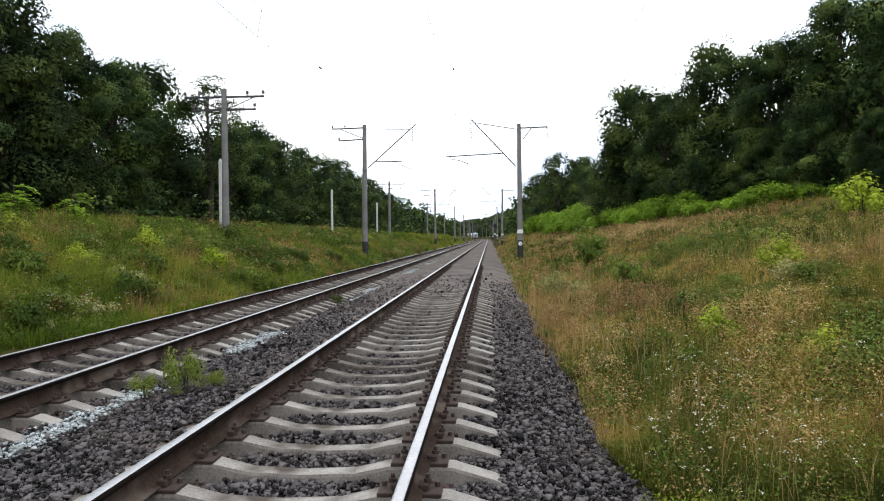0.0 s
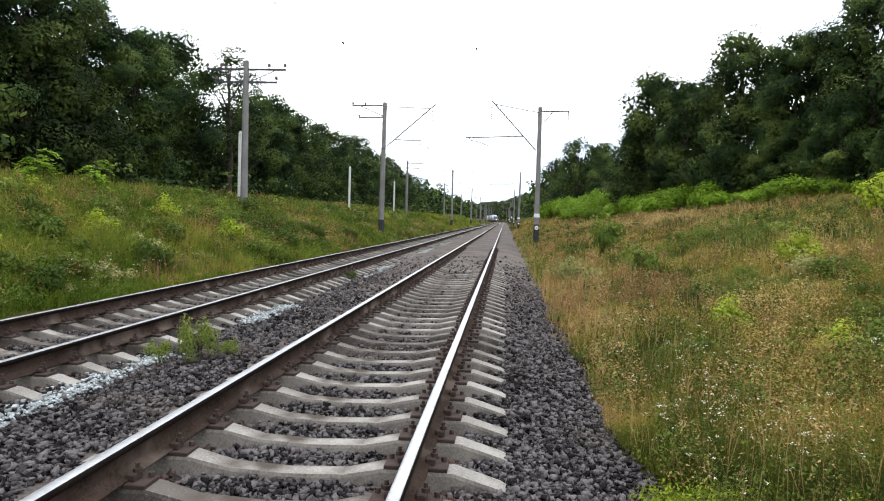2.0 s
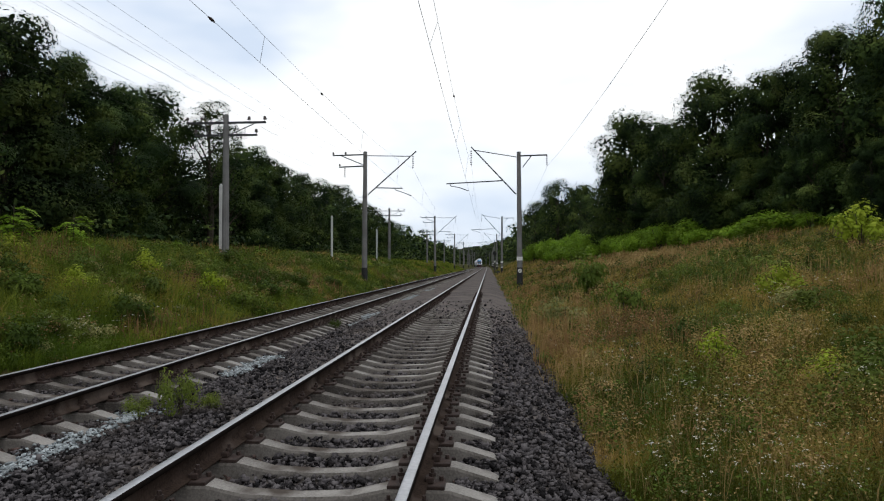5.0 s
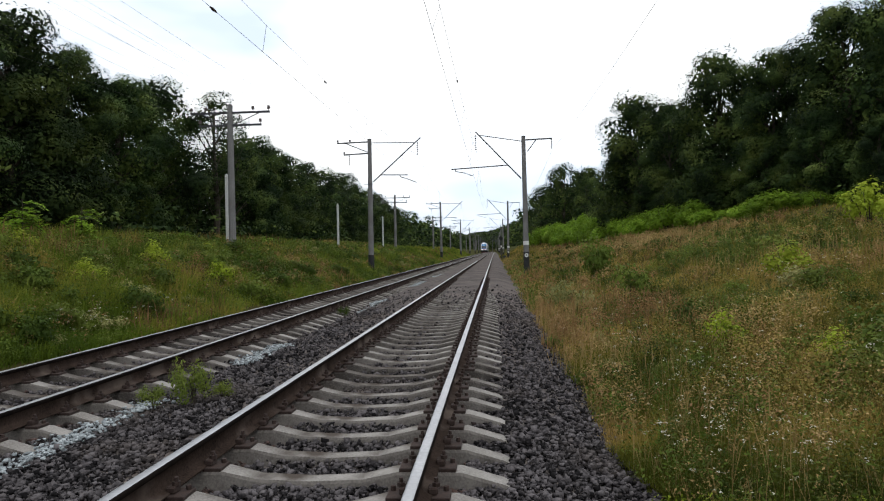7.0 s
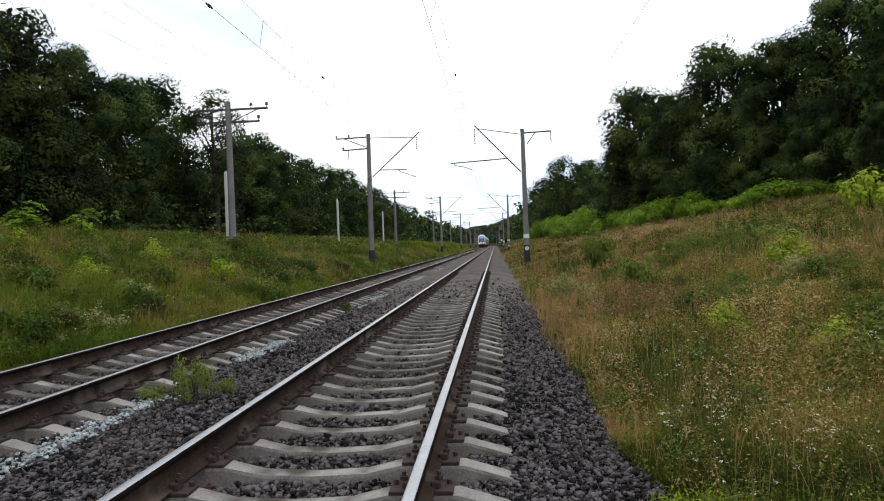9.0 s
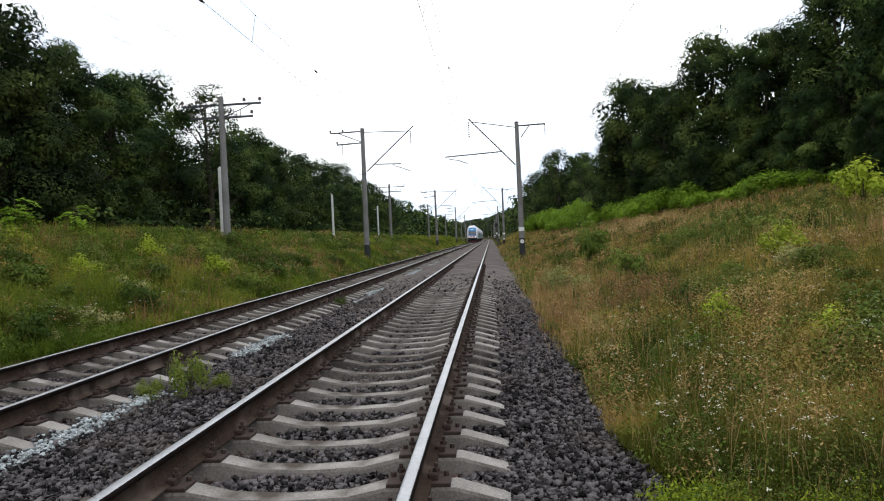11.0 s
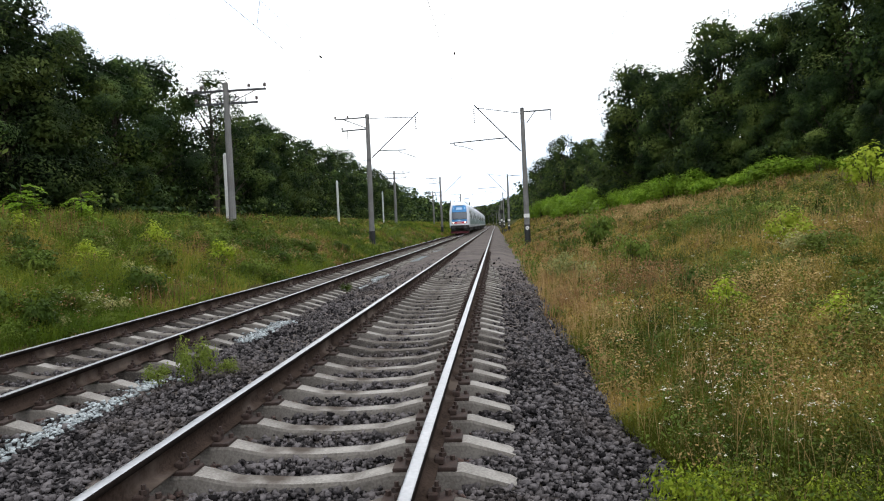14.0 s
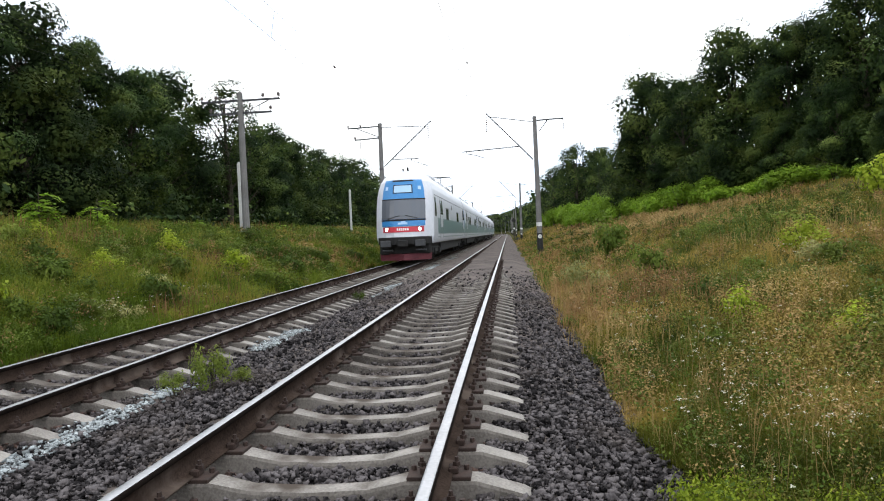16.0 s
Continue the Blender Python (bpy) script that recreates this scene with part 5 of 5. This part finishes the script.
def railcar(front):
    car = new("train_car")
    part("body", shell(front), T_WHITE, car, "white painted double-deck body", smooth=False)
    y0 = -CAR / 2 + (1.9 if front else 0.3)
    y1 = CAR / 2 - 0.3
    for s in (-1, 1):
        side_strip("colour_band", car, y0 + (1.2 if front else 0), y1, 1.22, 2.28, T_TEAL, s, 0.006, "grey-green lower band")
        if front:
            side_strip("cab_window", car, y0 - 0.15, y0 + 0.55, 2.35, 3.35, T_GLASS, s, 0.012)
        for y in (y0 + 2.6, y1 - 2.2):
            d = side_strip("side_door", car, y, y + 1.5, 1.2, 3.42, T_WHITE, s, 0.012)
            side_strip("door_window", d, y + 0.16, y + 0.68, 2.5, 3.3, T_GLASS, s, 0.02)
            side_strip("door_window", d, y + 0.82, y + 1.34, 2.5, 3.3, T_GLASS, s, 0.02)
            side_strip("door_seal", d, y - 0.05, y, 1.2, 3.42, T_GREY, s, 0.016)
            side_strip("door_seal", d, y + 1.5, y + 1.55, 1.2, 3.42, T_GREY, s, 0.016)
        for y in ((y0 + 6.4, y0 + 15.2) if front else (y0 + 6.0, y0 + 8.6, y1 - 8.0, y1 - 5.4)):
            w = side_strip("small_window", car, y, y + 1.7, 2.3, 2.92, T_GLASS, s, 0.012)
            side_strip("window_rim", w, y - 0.06, y + 1.76, 2.92, 2.98, T_GREY, s, 0.016, steps=1)
            side_strip("window_rim", w, y - 0.06, y + 1.76, 2.24, 2.3, T_GREY, s, 0.016, steps=1)
        side_strip("vent_grille", car, y0 + 10.6, y0 + 11.1, 3.0, 3.25, T_GREY, s, 0.012)
        side_strip("roof_seam", car, y0, y1, 3.46, 3.5, T_GREY, s, 0.008, steps=1)
        side_strip("end_stripe", car, y1 - 0.3, y1, 1.22, 3.4, T_BLUE, s, 0.009, "blue end stripe")
        side_strip("sill_strip", car, y0, y1, 1.0, 1.2, T_WHITE, s, 0.02)
        bm = box(bmesh.new(), s * 1.0, s * 1.28, -7.0, 7.0, 0.42, 0.97, 0.04)
        part("underfloor_skirt", bm, T_DARK, car, "dark underfloor equipment skirt")
    bogie(car, -CAR / 2 + 4.4)
    bogie(car, CAR / 2 - 4.0)
    part("underframe", box(bmesh.new(), -1.15, 1.15, -CAR / 2 + 1.3, CAR / 2 - 0.4, 0.7, 0.99), T_DARK, car)
    part("gangway", box(bmesh.new(), -0.8, 0.8, CAR / 2 - 0.26, CAR / 2 + 0.2, 1.0, 3.6, 0.08), T_DARK, car)
    for y in (-6.5, -1.0, 4.5):
        part("roof_pod", box(bmesh.new(), -0.75, 0.75, y, y + 3.2, 4.72, 4.99, 0.08), T_WHITE, car)
    return car


def leading_car():
    car = railcar(True)
    pantograph(car, 7.8)
    f = CAR / 2
    front_patch("front_mask", car, -0.74, 0.74, 1.86, 4.24, T_BLUE, 0.035, "blue painted front mask", 14, 22)
    front_patch("windscreen", car, -0.75, 0.75, 2.22, 3.22, T_SCREEN, 0.05, "large windscreen, reflection in its grey-blue colour", 10, 6)
    front_patch("screen_seal", car, -0.76, 0.76, 3.2, 3.26, T_DARK, 0.054, "", 10, 1)
    front_patch("screen_seal", car, -0.76, 0.76, 2.14, 2.21, T_DARK, 0.054, "", 10, 1)
    front_patch("top_shade", car, -0.42, 0.42, 4.15, 4.23, T_DARK, 0.045, "", 6, 2)
    front_patch("display_frame", car, -0.36, 0.36, 3.54, 3.98, T_DARK, 0.045, "", 6, 4)
    front_patch("destination_display", car, -0.32, 0.32, 3.58, 3.94, T_DISPLAY, 0.053, "pale lit destination display", 6, 3)
    for s in (-1, 1):
        front_patch("marker_light", car, s * 0.6 - 0.05, s * 0.6 + 0.05, 3.72, 3.9, T_DISPLAY, 0.05, "", 2, 2)
    front_patch("red_stripe", car, -0.70, 0.70, 1.56, 1.83, T_RED, 0.016, "red stripe with headlights and running number", 10, 2)
    for i in range(6):
        u = -0.2 + i * 0.07
        front_patch("number_bar", car, u, u + 0.045, 1.64, 1.76, T_NUMBER, 0.024, "", 1, 1)
    front_patch("emblem", car, -0.16, 0.16, 1.95, 2.05, T_DISPLAY, 0.045, "", 4, 1)
    front_patch("emblem", car, -0.06, 0.1, 2.03, 2.11, T_DISPLAY, 0.046, "", 2, 1)
    for s in (-1, 1):
        at = (s * 0.82, -f + nose(0.58, 1.7) - 0.02, 1.7)
        lamp = part("headlight", rod(bmesh.new(), (at[0], at[1] + 0.04, at[2]), (at[0], at[1] - 0.02, at[2]), 0.13, 0.13, 18), T_GREY, car)
        part("lens", rod(bmesh.new(), (at[0], at[1] - 0.02, at[2]), (at[0], at[1] - 0.035, at[2]), 0.095, 0.085, 18), T_LAMP, lamp, "lit white headlight")
        w = part("wiper", rod(bmesh.new(), (s * 0.75, -f + nose(0.5, 2.2) - 0.07, 2.25), (s * 0.15, -f + nose(0.1, 2.35) - 0.06, 2.4), 0.018, sides=5), T_DARK, car)
    part("bumper_beam", box(bmesh.new(), -1.3, 1.3, -f + 0.55, -f + 1.4, 0.44, 1.0, 0.05), T_DARK, car)
    front_patch("bumper_shroud", car, -0.93, 0.93, 0.95, 1.32, T_DARK, 0.02, "black lower front shroud", 12, 2)
    for s in (-1, 1):
        part("buffer", box(rod(bmesh.new(), (s * 0.88, -f + 0.5, 1.02), (s * 0.88, -f - 0.1, 1.02), 0.14, 0.14, 12), s * 0.88 - 0.26, s * 0.88 + 0.26, -f - 0.16, -f - 0.1, 0.84, 1.16, 0.02), T_GREY, car, "dark grey rectangular buffer")
        part("step", box(bmesh.new(), s * 0.6, s * 1.1, -f + 0.15, -f + 0.5, 0.62, 0.68, 0.01), T_GREY, car)
    part("coupler", box(rod(bmesh.new(), (0, -f + 0.6, 1.0), (0, -f - 0.12, 1.0), 0.16, 0.13, 10), -0.24, 0.24, -f - 0.3, -f - 0.1, 0.82, 1.18, 0.04), T_DARK, car, "black automatic coupler")
    bm = bmesh.new()
    a = [bm.verts.new(c) for c in ((-1.3, -f + 0.75, 0.14), (0, -f + 0.1, 0.14), (1.3, -f + 0.75, 0.14), (1.34, -f + 0.8, 0.47), (0, -f + 0.25, 0.47), (-1.34, -f + 0.8, 0.47))]
    bm.faces.new((a[0], a[1], a[4], a[5]))
    bm.faces.new((a[1], a[2], a[3], a[4]))
    ext = bmesh.ops.extrude_face_region(bm, geom=list(bm.faces))
    for v in ext["geom"]:
        if isinstance(v, bmesh.types.BMVert):
            v.co.y += 0.06
    part("snow_plough", bm, T_PLOUGH, car, "dull red snow plough")
    part("horn", rod(bmesh.new(), (0.15, -f + 1.8, 4.74), (0.15, -f + 1.65, 4.93), 0.04, 0.06, 8), T_DARK, car)
    part("horn", rod(bmesh.new(), (-0.1, -f + 1.85, 4.74), (-0.1, -f + 1.75, 4.88), 0.03, 0.05, 8), T_DARK, car)
    return tagged(car, "white double-deck electric train car with blue and red front", "train car", "oncoming train")


TRAIN = [leading_car()]
follow = tagged(railcar(False), "white double-deck train car with grey-green lower band", "train car", "oncoming train")
TRAIN.append(follow)
for _ in range(4):
    TRAIN.append(copy_thing(follow, Matrix.Identity(4)))


def along(y):
    """Pose of a car on the farther track whose middle is at y."""
    d = 2.0
    turn = math.degrees(math.atan2(float(bend(y - d) - bend(y + d)), 2 * d))
    return pose(TRACK_L + float(bend(y)), y, DROP_L, 0, 0, turn)


def motions():
    for i, car in enumerate(TRAIN):
        walk(car, [(t, along(34.4 + 33.35 * (16 - t) + CAR / 2 + CAR * i)) for t in range(17)])


motions()
